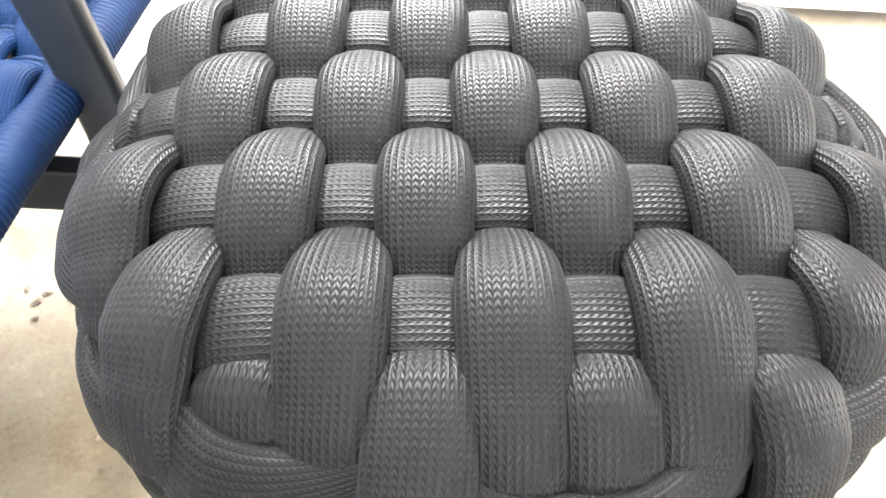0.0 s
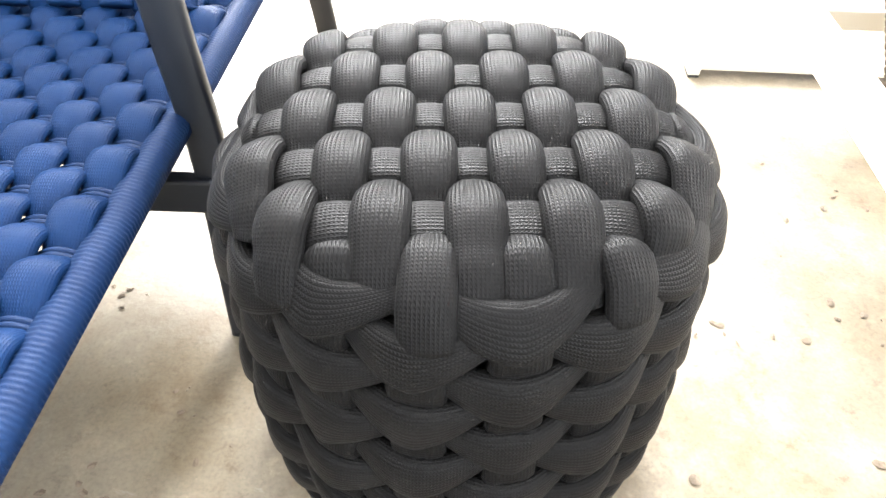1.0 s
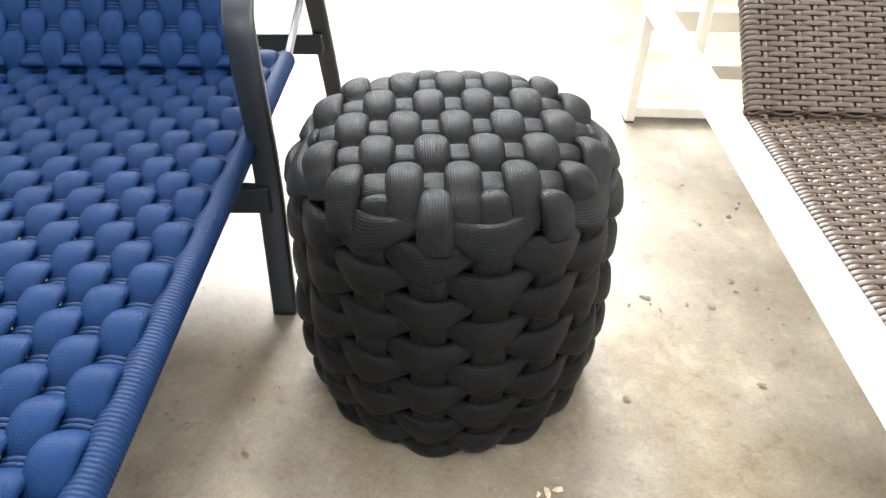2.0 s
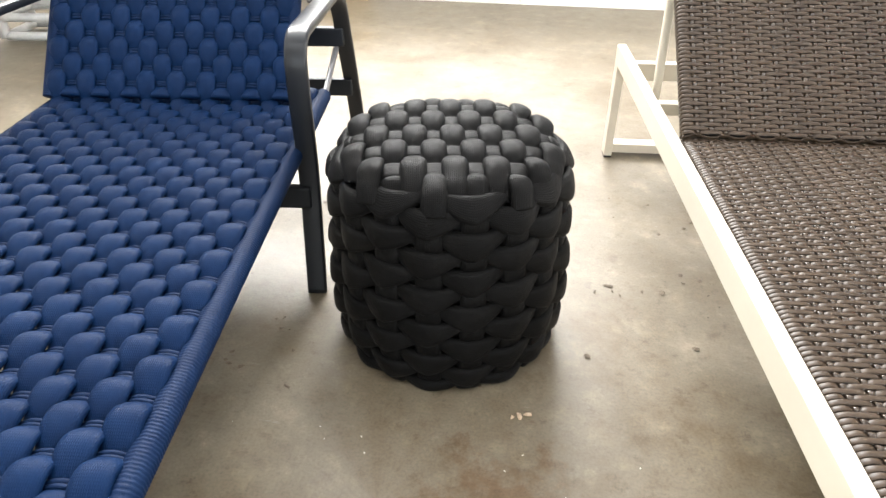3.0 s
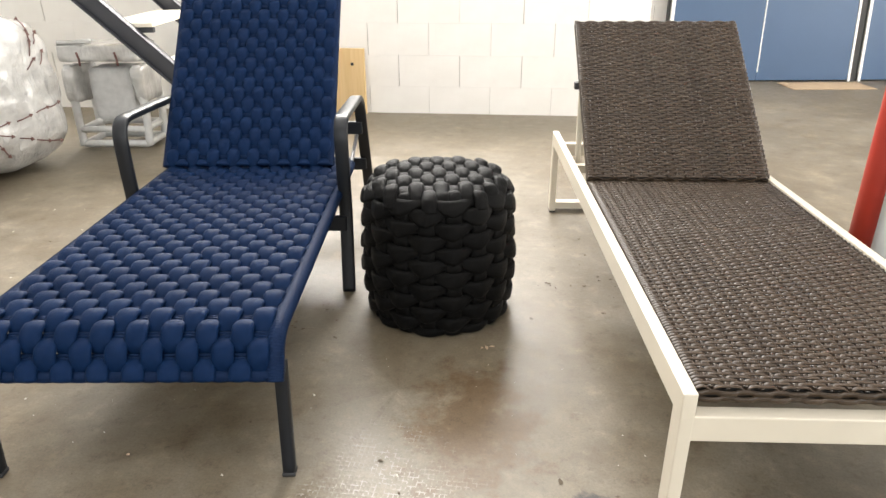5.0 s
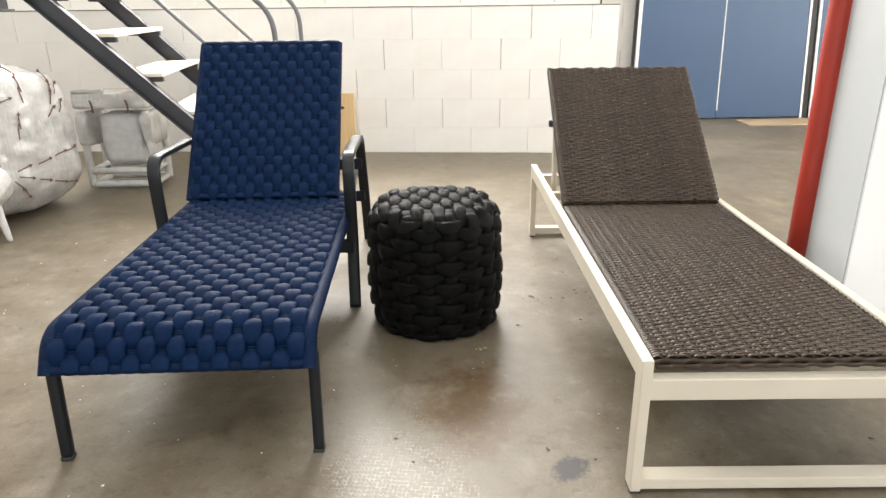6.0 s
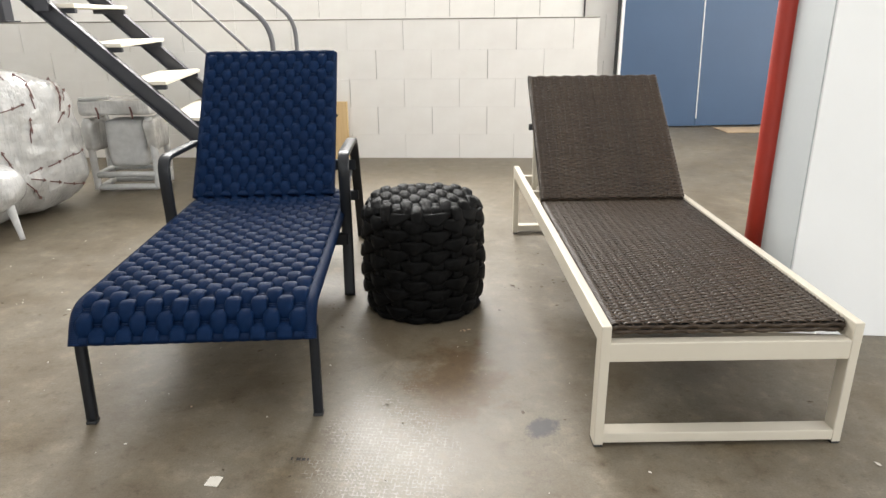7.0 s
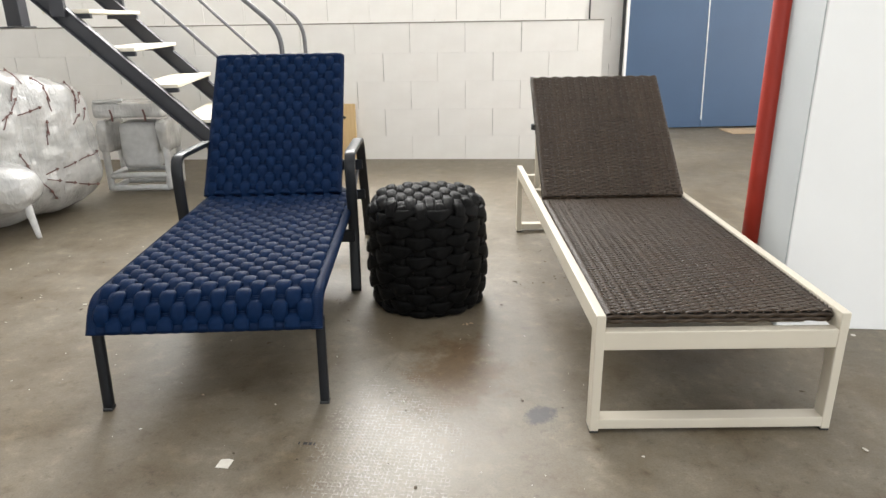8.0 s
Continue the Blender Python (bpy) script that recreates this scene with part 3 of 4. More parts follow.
# ---- blue woven chaise ----
def blue_chaise():
    c = thing("chaise_longue", "blue cord-woven chaise longue on a graphite metal frame", "chaise longue", pose(-0.463, -0.366, 0, 0, 0, 8.55))
    seat_z, back_y = 0.322, 1.085
    pitch, row = 0.0341, 0.0388
    seat_line = fillet([(0, 1.198, seat_z - 0.004), (0, 0.036, seat_z), (0, -0.010, 0.240)], 0.072, 10)
    lean = Vector((0, 1.522 - back_y, 0.876 - seat_z)).normalized()
    back_line = [(0, 1.522, 0.876), (0, back_y + lean.y * 0.006, seat_z + 0.017)]

    def panel(name, line, k, label, shift=0.0, height=0.0215):
        holder = new(name)
        holder.parent = c
        if label:
            tagged(holder, label)
        P0 = smooth_path(line, 0.004)
        T0 = unit(np.gradient(P0, axis=0))
        X = np.broadcast_to(np.array((1.0, 0, 0)), P0.shape)
        N0 = np.cross(T0, X) if np.cross(T0, X)[0, 2] > 0 else np.cross(X, T0)
        s = np.r_[0, np.cumsum(np.linalg.norm(np.diff(P0, axis=0), axis=1))]
        first = {}
        width = k * pitch + 0.004
        for i in range(k):
            x = (i - (k - 1) / 2) * pitch + shift
            if i % 2 in first:
                shared("cord", first[i % 2], holder, Matrix.Translation((x, 0, 0)))
                continue
            # each float: a round dome, steeper at its head, that dives under the crossing cords
            q = (s / (2 * row) + 0.5 * (i % 2)) % 1.0
            q = np.where(q < 0.42, 0.5 * q / 0.42, 0.5 + 0.5 * (q - 0.42) / 0.58)
            swell = np.clip(np.sin(math.pi * np.clip((q - 0.09) / 0.82, 0, 1)), 0, 1) ** 0.85
            P = P0 + N0 * (height * swell - 0.0060)[:, None]
            T = unit(np.gradient(P, axis=0))
            N = np.cross(X, T)
            flip = np.sign(np.sum(N * N0, 1, keepdims=True))
            w = 0.0408 + 0.0030 * swell
            first[i % 2] = band("cord", P, X * flip, N * flip, w, 0.0195, BLUE, holder, m=14, ex=0.78, ey=0.92)
            first[i % 2].location = (x, 0, 0)
        # thin cross cords in pairs
        rows = int(s[-1] / row)
        for j in range(rows + 1):
            at = min(j * row, s[-1] - 0.001)
            idx = int(np.argmin(np.abs(s - at)))
            o, tn, nn = P0[idx], T0[idx], N0[idx]
            for side in (-0.003, 0.003):
                xs = np.linspace(-width / 2, width / 2, k * 6)
                lift = 0.0054 * np.cos(math.pi * (xs / pitch + (k - 1) / 2 + j))
                Q = o + tn * side + np.outer(xs + shift, (1, 0, 0)) + np.outer(lift + 0.0025, nn)
                TT = unit(np.gradient(Q, axis=0))
                SS = np.broadcast_to(tn, Q.shape)
                band("thin_cord", Q, SS, np.cross(TT, SS), 0.0064, 0.0056, BLUE_CORD, holder, m=6, ex=1, ey=1)
        return holder

    panel("seat", seat_line, 17, "blue woven seat with a rounded front edge", -0.004, 0.0205)
    panel("backrest", back_line, 16, "blue woven reclined backrest", -0.030, 0.0165)

    def wrapped(name, line, x, r):
        """A tube wound with thin cord."""
        P = smooth_path([(x, q[1], q[2]) for q in line], 0.0013)
        T = unit(np.gradient(P, axis=0))
        X = np.broadcast_to(np.array((1.0, 0, 0)), P.shape)
        s = np.arange(len(P)) * 0.0013
        rr = r + 0.0011 * np.abs(np.sin(math.pi * s / 0.0052))
        return band(name, P, X, np.cross(X, T), 2 * rr, 2 * rr, BLUE_CORD, c, m=10, ex=1, ey=1)

    for sx in (-1, 1):
        wrapped("wound_rail", [(0, q[1], q[2] - 0.006) for q in seat_line], sx * 0.300 - 0.003, 0.0178)
        wrapped("wound_rail", back_line, sx * 0.275 - 0.030, 0.013)
        # front leg
        bar("front_leg", [(sx * 0.304, 0.02, 0.26), (sx * 0.303, 0.0, 0.0)], 0.026, 0.026, GRAPHITE, c, ex=0.35)
        box_part("foot_cap", (sx * 0.303 - 0.0138, sx * 0.303 + 0.0138, -0.014, 0.014, 0, 0.010), DARK, c)
        # arm: one bent flat bar, front leg over the armrest to the rear leg
        x = sx * 0.328 - 0.006
        bar("arm", [(x, 0.832, 0.0), (x, 0.876, 0.27), (x, 0.864, 0.42), (x, 0.865, 0.545), (x, 1.335, 0.53), (x, 1.52, 0.16), (x, 1.578, 0.0)], 0.042, 0.02, GRAPHITE, c, radius=0.085, step=0.012, ex=0.4)
        bar("back_stay", [(sx * 0.30, 1.16, 0.30), (sx * 0.30, 1.52, 0.40)], 0.012, 0.018, TUBE, c, ex=0.5, label="slim pale metal stay")
    end = seat_line[-1]
    P = smooth_path([(-0.30, end[1] + 0.004, end[2] + 0.006), (0.291, end[1] + 0.004, end[2] + 0.006)], 0.0013)
    s = np.arange(len(P)) * 0.0013
    rr = 0.0125 + 0.0012 * np.abs(np.sin(math.pi * s / 0.0341))
    band("wound_front_bar", P, np.broadcast_to(np.array((0.0, 1, 0)), P.shape), np.broadcast_to(np.array((0.0, 0, 1)), P.shape), 2 * rr, 2 * rr, BLUE_CORD, c, m=10, ex=1, ey=1)
    P = smooth_path([(-0.305, 1.524, 0.874), (0.245, 1.524, 0.874)], 0.004)
    s = np.arange(len(P)) * 0.004
    rr = 0.0135 + 0.0022 * np.abs(np.sin(math.pi * s / 0.0682))
    band("wound_top_bar", P, np.broadcast_to(np.array((0.0, 1, 0)), P.shape), np.broadcast_to(np.array((0.0, 0, 1)), P.shape), 2 * rr, 2 * rr, BLUE_CORD, c, m=10, ex=1, ey=1)
    for y, z in ((0.862, 0.222), (1.46, 0.24), (1.385, 0.40)):
        box_part("cross_bar", (-0.325, 0.325, y - 0.011, y + 0.011, z - 0.024, z + 0.024), GRAPHITE, c, bevel=0.004)


blue_chaise()


# ---- wicker chaise on a cream frame ----
def wicker_chaise():
    W, L, top = 0.628, 1.772, 0.333
    c = thing("sun_lounger", "brown resin wicker sun lounger on a cream metal frame", "sun lounger", pose(0.560, -0.398, 0, 0, 0, 6.3))
    front = -0.013
    for x0, x1, rear_x in ((0.0065, 0.0310, -0.0105), (W - 0.0215, W + 0.0020, -0.0035)):
        bm = box(bmesh.new(), x0, x1, front, L, top - 0.050, top + 0.002, bevel=0.0025)
        for v in bm.verts:
            v.co.x += rear_x * (v.co.y - front) / (L - front)
        part("side_rail", bm, CREAM, c)
        for name, y0, dx in (("front_leg", front + 0.0004, 0.0), ("rear_leg", L - 0.0444, rear_x)):
            box_part(name, (x0 + dx + 0.0004, x1 + dx - 0.0004, y0, y0 + 0.044, 0.006, top - 0.02), CREAM, c, bevel=0.0025)
            box_part("foot_cap", (x0 + dx + 0.001, x1 + dx - 0.001, y0 + 0.001, y0 + 0.043, 0, 0.0062), DARK, c, bevel=0.001)
    for y0, y1 in ((front + 0.001, front + 0.032), (L - 0.032, L - 0.001)):
        box_part("cross_bar", (0.0205, W - 0.0205, y0, y1, 0.240, 0.290), CREAM, c, bevel=0.0025)
        box_part("floor_bar", (0.0205, W - 0.0205, y0, y1 + 0.012, 0.012, 0.040), CREAM, c, bevel=0.0025)
    box_part("slat", (W * 0.5, W - 0.06, 0.075, 0.105, top - 0.064, top - 0.034), CREAM, c)
    for y in (0.35, 0.75, 1.12, 1.42):
        box_part("slat", (0.0205, W - 0.0255, y - 0.015, y + 0.015, top - 0.064, top - 0.034), CREAM, c)

    pitch, rib = 0.00925, 0.0283
    wide = 0.566
    xm = 0.3165

    def woven(name, start, along, normal, length, label):
        holder = new(name)
        holder.parent = c
        tagged(holder, label)
        start, along, normal = (np.asarray(v, float) for v in (start, along, normal))
        X = np.array((1.0, 0, 0))
        thick = 0.03
        # dark core added under the weave so that its gaps look shaded
        v = []
        for d in (-thick + 0.004, -0.006):
            for a, b in ((0.004, -wide / 2 + 0.004), (0.004, wide / 2 - 0.004), (length - 0.004, wide / 2 - 0.004), (length - 0.004, -wide / 2 + 0.004)):
                v.append(start + along * a + X * b + normal * d)
        mesh_object("panel_core", v, [(3, 2, 1, 0), (4, 5, 6, 7), (0, 1, 5, 4), (1, 2, 6, 5), (2, 3, 7, 6), (3, 0, 4, 7)], CORE, holder, smooth=False)
        # strands across, wrapped round both edges
        xs = np.linspace(-wide / 2 + 0.012, wide / 2 - 0.012, 300)
        made = {}
        rows = int(length / pitch)
        for r in range(rows):
            m = Matrix.Translation(tuple(along * (pitch * (r + 0.5) + random.uniform(-0.0004, 0.0004))))
            if r % 2 in made:
                shared("strand", made[r % 2], holder, m)
                continue
            away = np.abs((xs / rib + r % 2) % 2 - 1) * rib
            lift = 0.0014 - 0.0064 * np.exp(-((away / 0.0070) ** 2))
            mid = np.stack([xs, lift], 1)
            ring = [(wide / 2 - 0.006, -0.001), (wide / 2 - 0.002, -0.004), (wide / 2, -0.010), (wide / 2, -0.022), (wide / 2 - 0.008, -thick)]
            prof = np.array([(-a, b) for a, b in reversed(ring)] + [tuple(q) for q in mid] + ring)
            P = start + np.outer(prof[:, 0], X) + np.outer(prof[:, 1], normal)
            T = unit(np.gradient(P, axis=0))
            S = np.broadcast_to(along, P.shape)
            made[r % 2] = band("strand", P, S, np.cross(T, S), 0.0083, 0.0026, WICKER, holder, m=12, ex=0.4, ey=0.9)
            made[r % 2].matrix_basis = m
        # ribs along
        nr = int((wide - 0.02) / rib)
        made = {}
        for i in range(nr + 1):
            x = (i - nr // 2) * rib
            key = (i - nr // 2) % 2
            if key in made:
                shared("rib", made[key], holder, Matrix.Translation((x, 0, 0)))
                continue
            ss = np.linspace(0.004, length - 0.004, rows * 8)
            wave = -math.cos(math.pi * key) * np.cos(math.pi * (ss / pitch - 0.5))
            wave = np.where(wave > 0, wave ** 2, wave)
            P = start + np.outer(ss, along) + np.outer(0.0030 * wave - 0.0014, normal)
            T = unit(np.gradient(P, axis=0))
            S = np.broadcast_to(X, P.shape)
            made[key] = band("rib", P, S, np.cross(S, T), 0.0082, 0.0034, RESIN, holder, m=10, ex=0.9, ey=0.9)
            made[key].location = (x, 0, 0)
        # rolled end strands
        for a in (0.0, length):
            for k, d in enumerate((-0.0095, -0.0215)):
                xs2 = np.linspace(-wide / 2, wide / 2, 240)
                bend = np.cos(math.pi * (xs2 / rib + k))
                wob = 0.0026 * np.sign(bend) * np.abs(bend) ** 0.5
                P = start + along * a + np.outer(xs2, X) + np.outer(np.full(240, d), normal) + np.outer(wob * (1 if a else -1), along)
                T = unit(np.gradient(P, axis=0))
                S = np.broadcast_to(normal, P.shape)
                band("strand", P, S, np.cross(T, S), 0.0112, 0.005, WICKER, holder, m=8, ex=0.6)
        return holder

    woven("seat", (xm, 0.016, top - 0.005), (0, 1, 0), (0, 0, 1), 1.12, "brown woven resin seat panel")
    a = Vector((0, 1.632 - 1.13, 0.772 - (top + 0.008))).normalized()
    length = math.hypot(1.632 - 1.13, 0.772 - (top + 0.008))
    woven("backrest", (xm, 1.13, top + 0.008), tuple(a), (0, -a.z, a.y), length, "brown woven resin backrest raised at an angle")
    for x in (0.06, W - 0.06):
        bar("back_stay", [(x, 1.545, 0.66), (x, 1.50, 0.26)], 0.02, 0.02, CREAM, c, ex=0.35)
    box_part("pivot_bolt", (0.02, 0.045, 1.44, 1.465, 0.56, 0.585), DARK, c, "dark bolt head")


wicker_chaise()


# ---- wrapped furniture and boards ----
def lumpy(name, dims, mat, parent, amount, scale, cuts=10, seed=0.0, taper=0.0, label="", power=5.0, recess=0.0, fall=0.0):
    """A padded bundle; returns the part and a function that finds its surface seen along +y."""
    bm = bmesh.new()
    box(bm, *dims)
    bmesh.ops.subdivide_edges(bm, edges=bm.edges[:], cuts=cuts, use_grid_fill=True)
    x0, x1, y0, y1, z0, z1 = dims
    mid, hs = Vector(((x0 + x1) / 2, (y0 + y1) / 2, (z0 + z1) / 2)), Vector(((x1 - x0) / 2, (y1 - y0) / 2, (z1 - z0) / 2))
    for v in bm.verts:
        d = v.co - mid
        q = Vector((d.x / hs.x, d.y / hs.y, d.z / hs.z))
        k = (abs(q.x) ** power + abs(q.y) ** power + abs(q.z) ** power) ** (1 / power)
        q = q / k if k else q
        v.co = mid + Vector((q.x * hs.x * (1 - taper * (q.z + 1) / 2), q.y * hs.y * (1 - taper * (q.z + 1) / 2), q.z * hs.z))
        s = noise.noise(v.co * scale + Vector((seed, 0, 0))) + 0.5 * noise.noise(v.co * scale * 2.3 + Vector((0, seed, 0)))
        fold = abs(noise.noise(Vector((v.co.x * scale * 2.2, v.co.y * scale * 2.2, v.co.z * scale * 0.7 + seed))))
        v.co += d.normalized() * (s * amount - fold * amount * 0.8)
        v.co.y += recess * max(0.0, 1 - v.co.z / 0.24) ** 1.5 * (1 if v.co.y < mid.y else 0)
        v.co.z -= fall * max(0.0, v.co.x + 0.05) * max(0.0, v.co.z / (z1 - z0))
        v.co.z = max(v.co.z, 0.001)
    bm.normal_update()
    pts = [(v.co.copy(), v.normal.copy()) for v in bm.verts if v.normal.y < -0.2]

    def front(x, z):
        near = sorted(pts, key=lambda q: (q[0].x - x) ** 2 + (q[0].z - z) ** 2)[:3]
        return min(q[0].y for q in near)

    return part(name, bm, mat, parent, label, smooth=True), front


def wrapped_goods():
    s = thing("wrapped_sofa", "bulky furniture wrapped in clear film with printed tape", "wrapped furniture", pose(-2.10, 1.35, 0, 0, 0, 74))
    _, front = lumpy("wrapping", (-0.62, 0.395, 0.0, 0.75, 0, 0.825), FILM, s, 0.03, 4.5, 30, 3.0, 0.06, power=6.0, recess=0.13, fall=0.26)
    marks = [(-0.02, 0.285, 15), (0.09, 0.30, 15), (0.19, 0.32, 12), (0.27, 0.33, 10), (-0.02, 0.24, -17), (0.08, 0.205, -17), (0.17, 0.175, -17), (0.25, 0.155, -12), (-0.055, 0.205, -50), (-0.018, 0.158, -50), (-0.125, 0.31, 115), (-0.15, 0.37, 115), (-0.19, 0.285, 165)]
    marks += [(-0.056, 0.78, 100), (0.046, 0.745, 140), (0.25, 0.69, 80), (-0.125, 0.70, 60), (-0.14, 0.65, 50), (0.06, 0.68, 92), (0.05, 0.63, 90), (0.225, 0.645, 85), (0.215, 0.60, 80), (0.27, 0.64, 45), (-0.10, 0.605, 12), (-0.045, 0.615, 15), (-0.2, 0.60, 25), (-0.22, 0.57, 60), (0.01, 0.51, 85), (0.0, 0.46, 85), (0.275, 0.55, 55), (0.2, 0.53, 40)]
    for x, z, ang in marks:
        a = radians(ang)
        d = Vector((math.cos(a), 0, math.sin(a)))
        ends = []
        for k in (-0.035, -0.012, 0.012, 0.035):
            q = Vector((x, 0, z)) + d * k
            ends.append((q.x, front(q.x, q.z) - 0.002, q.z))
        mark = bar("tape_mark", ends, 0.0062, 0.003, TAPE, s, side=(-math.sin(a), 0, math.cos(a)), step=0.008, m=6)
        bm = bmesh.new()
        bmesh.ops.create_cone(bm, cap_ends=True, segments=3, radius1=0.0115, radius2=0.0115, depth=0.003, matrix=Matrix.Translation(ends[-1]) @ pose(0, -0.002, 0, 0, 90 - ang, 0) @ pose(0, 0, 0, 90, 0, 0))
        part("arrow_head", bm, TAPE, mark)
    t = thing("wrapped_table", "side table frame padded with white foam and film", "wrapped table", pose(-2.035, 2.02, 0, 0, 0, 8))
    for x in (-0.185, 0.185):
        for y in (0.0, 0.22):
            tube("leg", [(x, y, 0.022), (x * 1.03, y + 0.008, 0.2), (x, y, 0.46)], 0.022, FOAM, t)
    for z in (0.03, 0.11):
        for y in (0.0, 0.22):
            tube("rail", [(-0.176, y, z), (0.03, y - 0.004, z + 0.004), (0.176, y, z)], 0.019, FOAM, t)
        for x in (-0.176, 0.176):
            tube("rail", [(x, 0.0, z), (x, 0.22, z)], 0.019, FOAM, t)
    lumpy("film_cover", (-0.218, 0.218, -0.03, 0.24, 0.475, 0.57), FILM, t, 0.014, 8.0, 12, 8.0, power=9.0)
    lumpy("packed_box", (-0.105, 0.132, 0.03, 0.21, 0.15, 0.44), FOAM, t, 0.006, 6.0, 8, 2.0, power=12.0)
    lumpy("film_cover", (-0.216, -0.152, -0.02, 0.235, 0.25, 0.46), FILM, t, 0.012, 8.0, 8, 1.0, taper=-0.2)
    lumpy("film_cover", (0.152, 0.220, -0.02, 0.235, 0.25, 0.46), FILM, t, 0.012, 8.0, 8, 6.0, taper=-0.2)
    tube("tape_roll", [(-0.20, -0.02, 0.575), (-0.02, -0.03, 0.585)], 0.012, FOAM, t)
    for x in (-0.10, 0.10):
        bar("tape_mark", [(x, -0.042, 0.53), (x + 0.01, -0.046, 0.495), (x + 0.008, -0.043, 0.46)], 0.012, 0.005, TAPE, t, side=(1, 0, 0), step=0.01, m=6)
    a = thing("wrapped_stool", "small padded stool wrapped in silvery clear film", "wrapped stool", pose(-2.18, 1.065, 0, 0, 0, 0))
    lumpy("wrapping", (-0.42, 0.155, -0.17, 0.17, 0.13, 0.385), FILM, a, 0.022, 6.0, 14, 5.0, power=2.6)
    for x, y in ((0.095, 0.0), (-0.34, -0.06), (-0.30, 0.12)):
        P = smooth_path([(x - 0.005, y, 0.24), (x + 0.012, y, 0.12), (x + 0.035, y, 0.0)], 0.02)
        T = unit(np.gradient(P, axis=0))
        S = unit(np.cross(T, np.array((0.0, 1, 0))))
        band("leg", P, S, np.cross(S, T), np.linspace(0.05, 0.024, len(P)), np.linspace(0.05, 0.024, len(P)), FOAM, a, m=10, ex=1, ey=1)


wrapped_goods()


def boards():
    b = thing("pine_plank", "knotty pine plank leaning upright against the low wall", "plank")
    box_part("plank", (-1.13, -0.872, 3.085, 3.11, 0, 0.43), PLY, b, bevel=0.002)
    bm = bmesh.new()
    bmesh.ops.create_cone(bm, cap_ends=True, segments=12, radius1=0.012, radius2=0.010, depth=0.004, matrix=pose(-0.955, 3.084, 0.33, 90))
    part("knot", bm, DARK, b, "dark knot")
    d = thing("cardboard_sheet", "flat brown cardboard sheet lying on concrete", "cardboard", pose(2.285, 4.40, 0, 0, 0, 8))
    box_part("sheet", (0.0, 0.66, 0.0, 0.30, 0.0, 0.006), CARD, d, bevel=0.001)


boards()


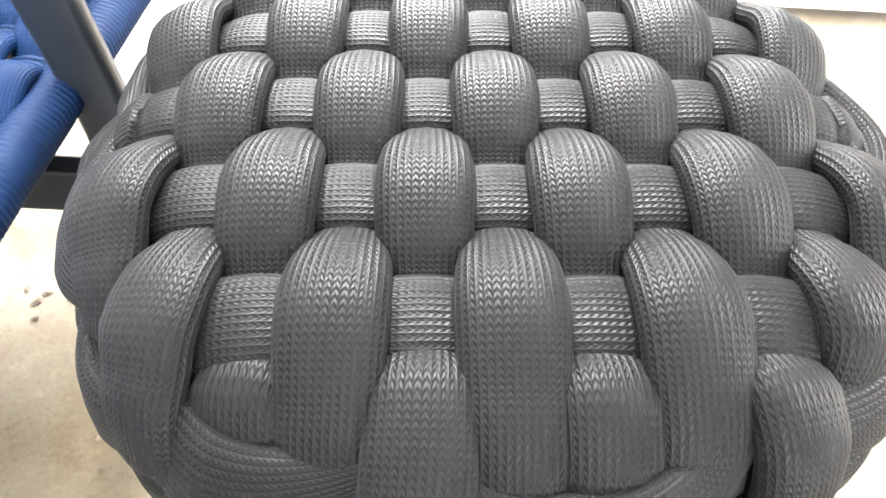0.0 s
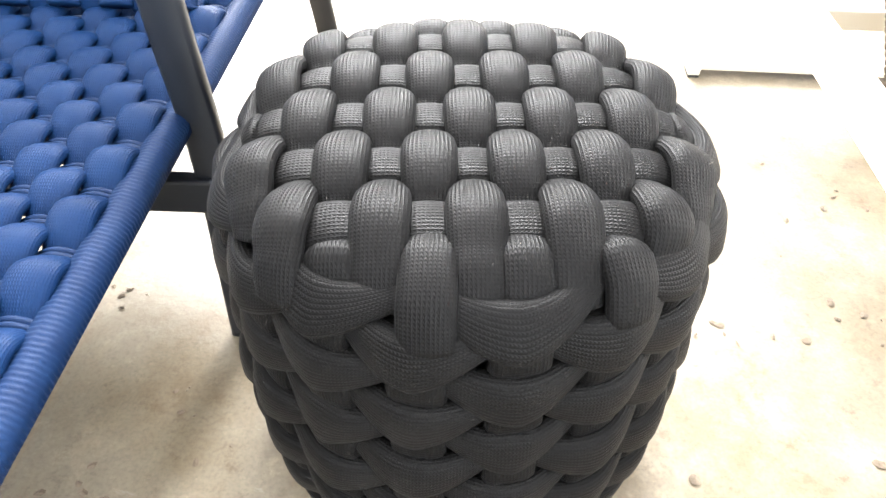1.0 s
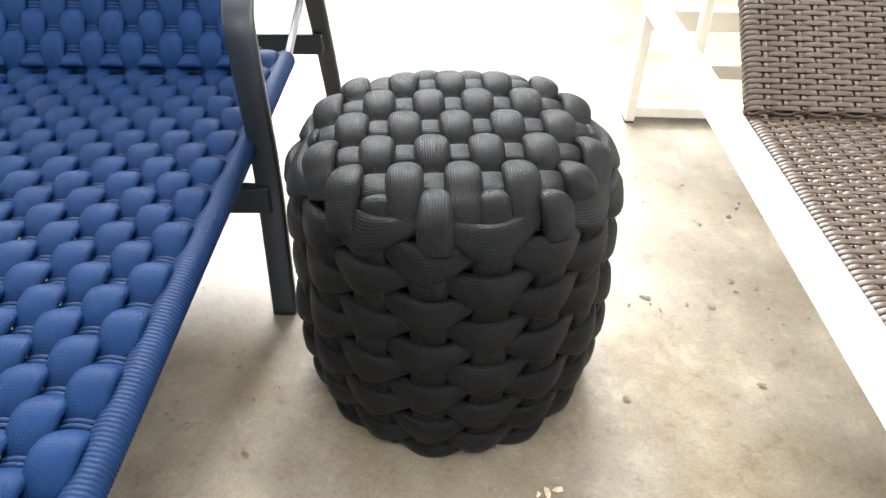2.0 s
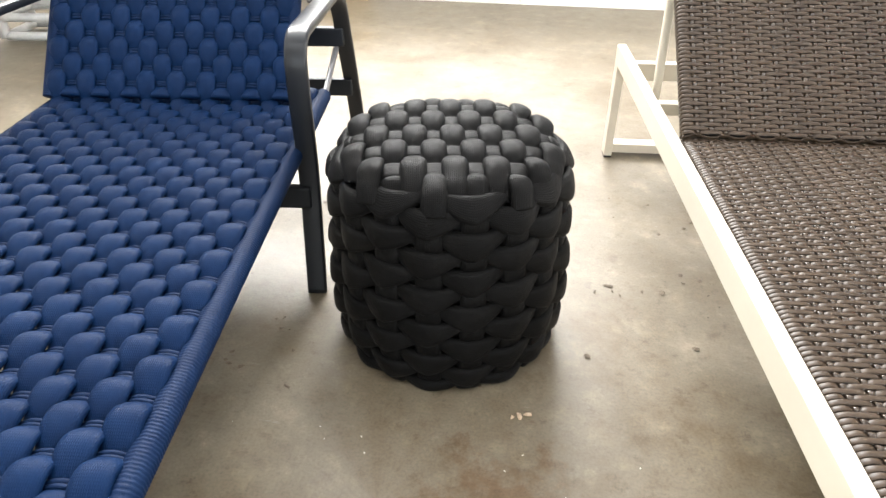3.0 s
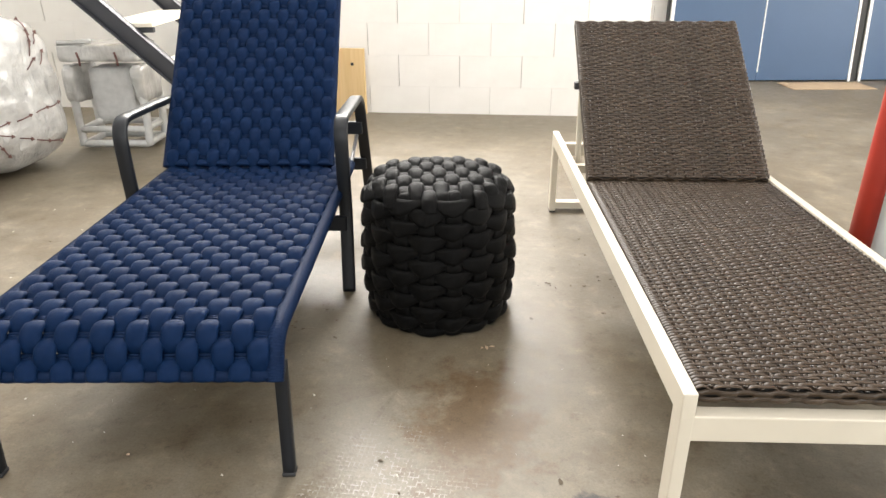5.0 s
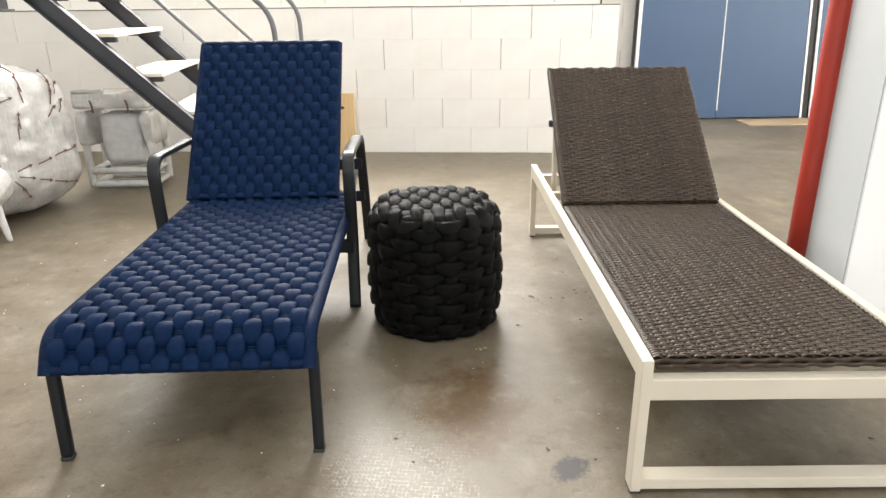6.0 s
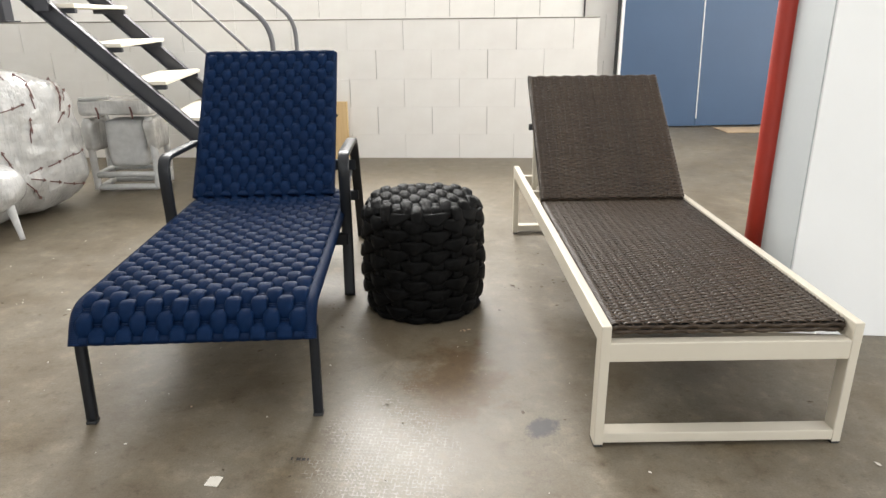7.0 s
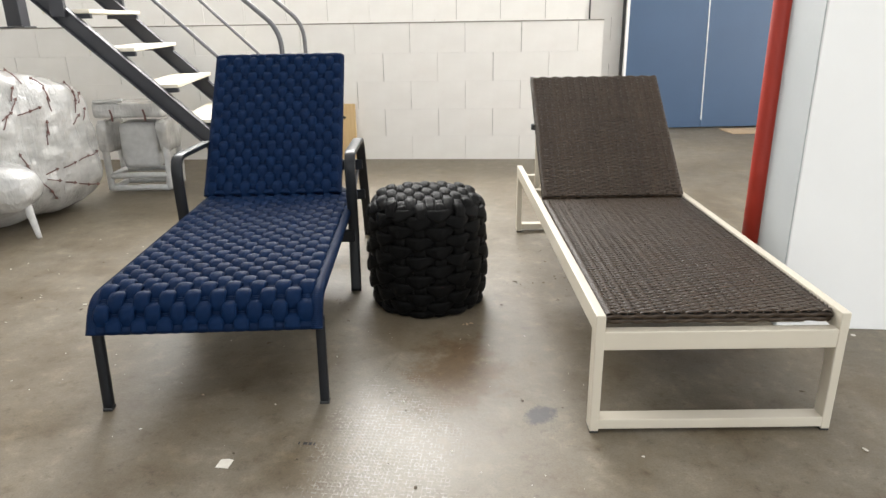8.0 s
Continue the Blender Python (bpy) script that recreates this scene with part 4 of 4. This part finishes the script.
# ---- litter on the floor ----
def litter():
    random.seed(11)
    verts, faces = [], []

    def flake(x, y, r, lift):
        n0, k = len(verts), random.randint(5, 7)
        a0 = random.uniform(0, 6.28)
        st = random.uniform(0.4, 0.8)
        for i in range(k):
            a = a0 + 2 * math.pi * i / k
            q = r * random.uniform(0.6, 1.1)
            dx, dy = q * math.cos(a), q * st * math.sin(a)
            verts.append((x + dx * math.cos(a0) - dy * math.sin(a0), y + dx * math.sin(a0) + dy * math.cos(a0), 0.001 + lift * random.random()))
        verts.append((x, y, 0.002 + lift))
        faces.extend((n0 + i, n0 + (i + 1) % k, n0 + k) for i in range(k))

    for x, y, c, sp in ((0.395, 0.635, 5, 0.022), (0.571, 0.668, 4, 0.03), (0.50, 0.62, 8, 0.09), (0.37, 0.93, 8, 0.18), (-0.286, 0.384, 4, 0.02), (-0.363, 0.262, 4, 0.015), (-0.27, 0.30, 5, 0.05), (-0.24, 0.86, 8, 0.12), (0.52, 1.0, 8, 0.12), (-0.5, -0.45, 8, 0.25), (-1.25, 0.25, 10, 0.4), (1.3, -0.5, 8, 0.2), (0.1, -0.4, 8, 0.3), (-0.447, 0.523, 5, 0.02)):
        for _ in range(c):
            flake(random.gauss(x, sp), random.gauss(y, sp), random.uniform(0.003, 0.0105), 0.0016)
    ob = mesh_object("leaf_litter", verts, faces, LEAF, smooth=False)
    tagged(ob, "dry brown leaf crumbs scattered on concrete", "litter", kind="stuff")
    verts, faces = [], []
    for x, y, r in ((0.20, 0.22, 0.013), (0.214, 0.226, 0.009), (0.188, 0.214, 0.007), (-0.53, -0.32, 0.006)):
        flake(x, y, r, 0.004)
    ob = mesh_object("dry_shreds", verts, faces, SHRED, smooth=False)
    tagged(ob, "tan dry leaf shreds lying on concrete", "litter", kind="stuff")
    verts, faces = [], []
    for x, y, r in ((-1.29, 0.28, 0.012), (0.69, -0.5, 0.006), (1.42, 0.18, 0.014), (1.50, 0.24, 0.012), (1.38, 0.29, 0.010), (1.58, 0.30, 0.016), (1.24, -0.42, 0.012), (-0.20, -0.055, 0.006), (0.06, -0.30, 0.006), (0.22, -0.52, 0.005), (-0.30, -0.35, 0.004), (-0.62, -0.50, 0.005)):
        flake(x, y, r, 0.003)
    for _ in range(45):
        flake(random.uniform(-0.9, 0.6), random.uniform(-0.85, 0.15), random.uniform(0.0012, 0.003), 0.001)
    for _ in range(40):
        flake(random.uniform(-1.9, -0.85), random.uniform(-0.4, 1.2), random.uniform(0.002, 0.006), 0.002)
    ob = mesh_object("pale_crumbs", verts, faces, CHIP, smooth=False)
    tagged(ob, "pale crumbs and plaster chips lying on concrete", "litter", kind="stuff")
    k = thing("stamped_mark", "small dark unreadable stamped mark on concrete", "mark")
    for i, w in enumerate((0.004, 0.011, 0.009, 0.004)):
        x = -0.178 + 0.0135 * i
        mesh_object("bar", [(x, -0.526, 0.0012), (x + w, -0.526, 0.0012), (x + w, -0.515, 0.0012), (x, -0.515, 0.0012)], [(0, 1, 2, 3)], DARK, k, smooth=False)
    s = thing("paper_scrap", "small torn white paper scrap lying on concrete", "paper")
    mesh_object("scrap", [(-0.350, -0.637, 0.002), (-0.316, -0.640, 0.003), (-0.314, -0.607, 0.004), (-0.330, -0.602, 0.0025), (-0.348, -0.606, 0.0025)], [(0, 1, 2, 3, 4)], CHIP, s, smooth=False)


litter()
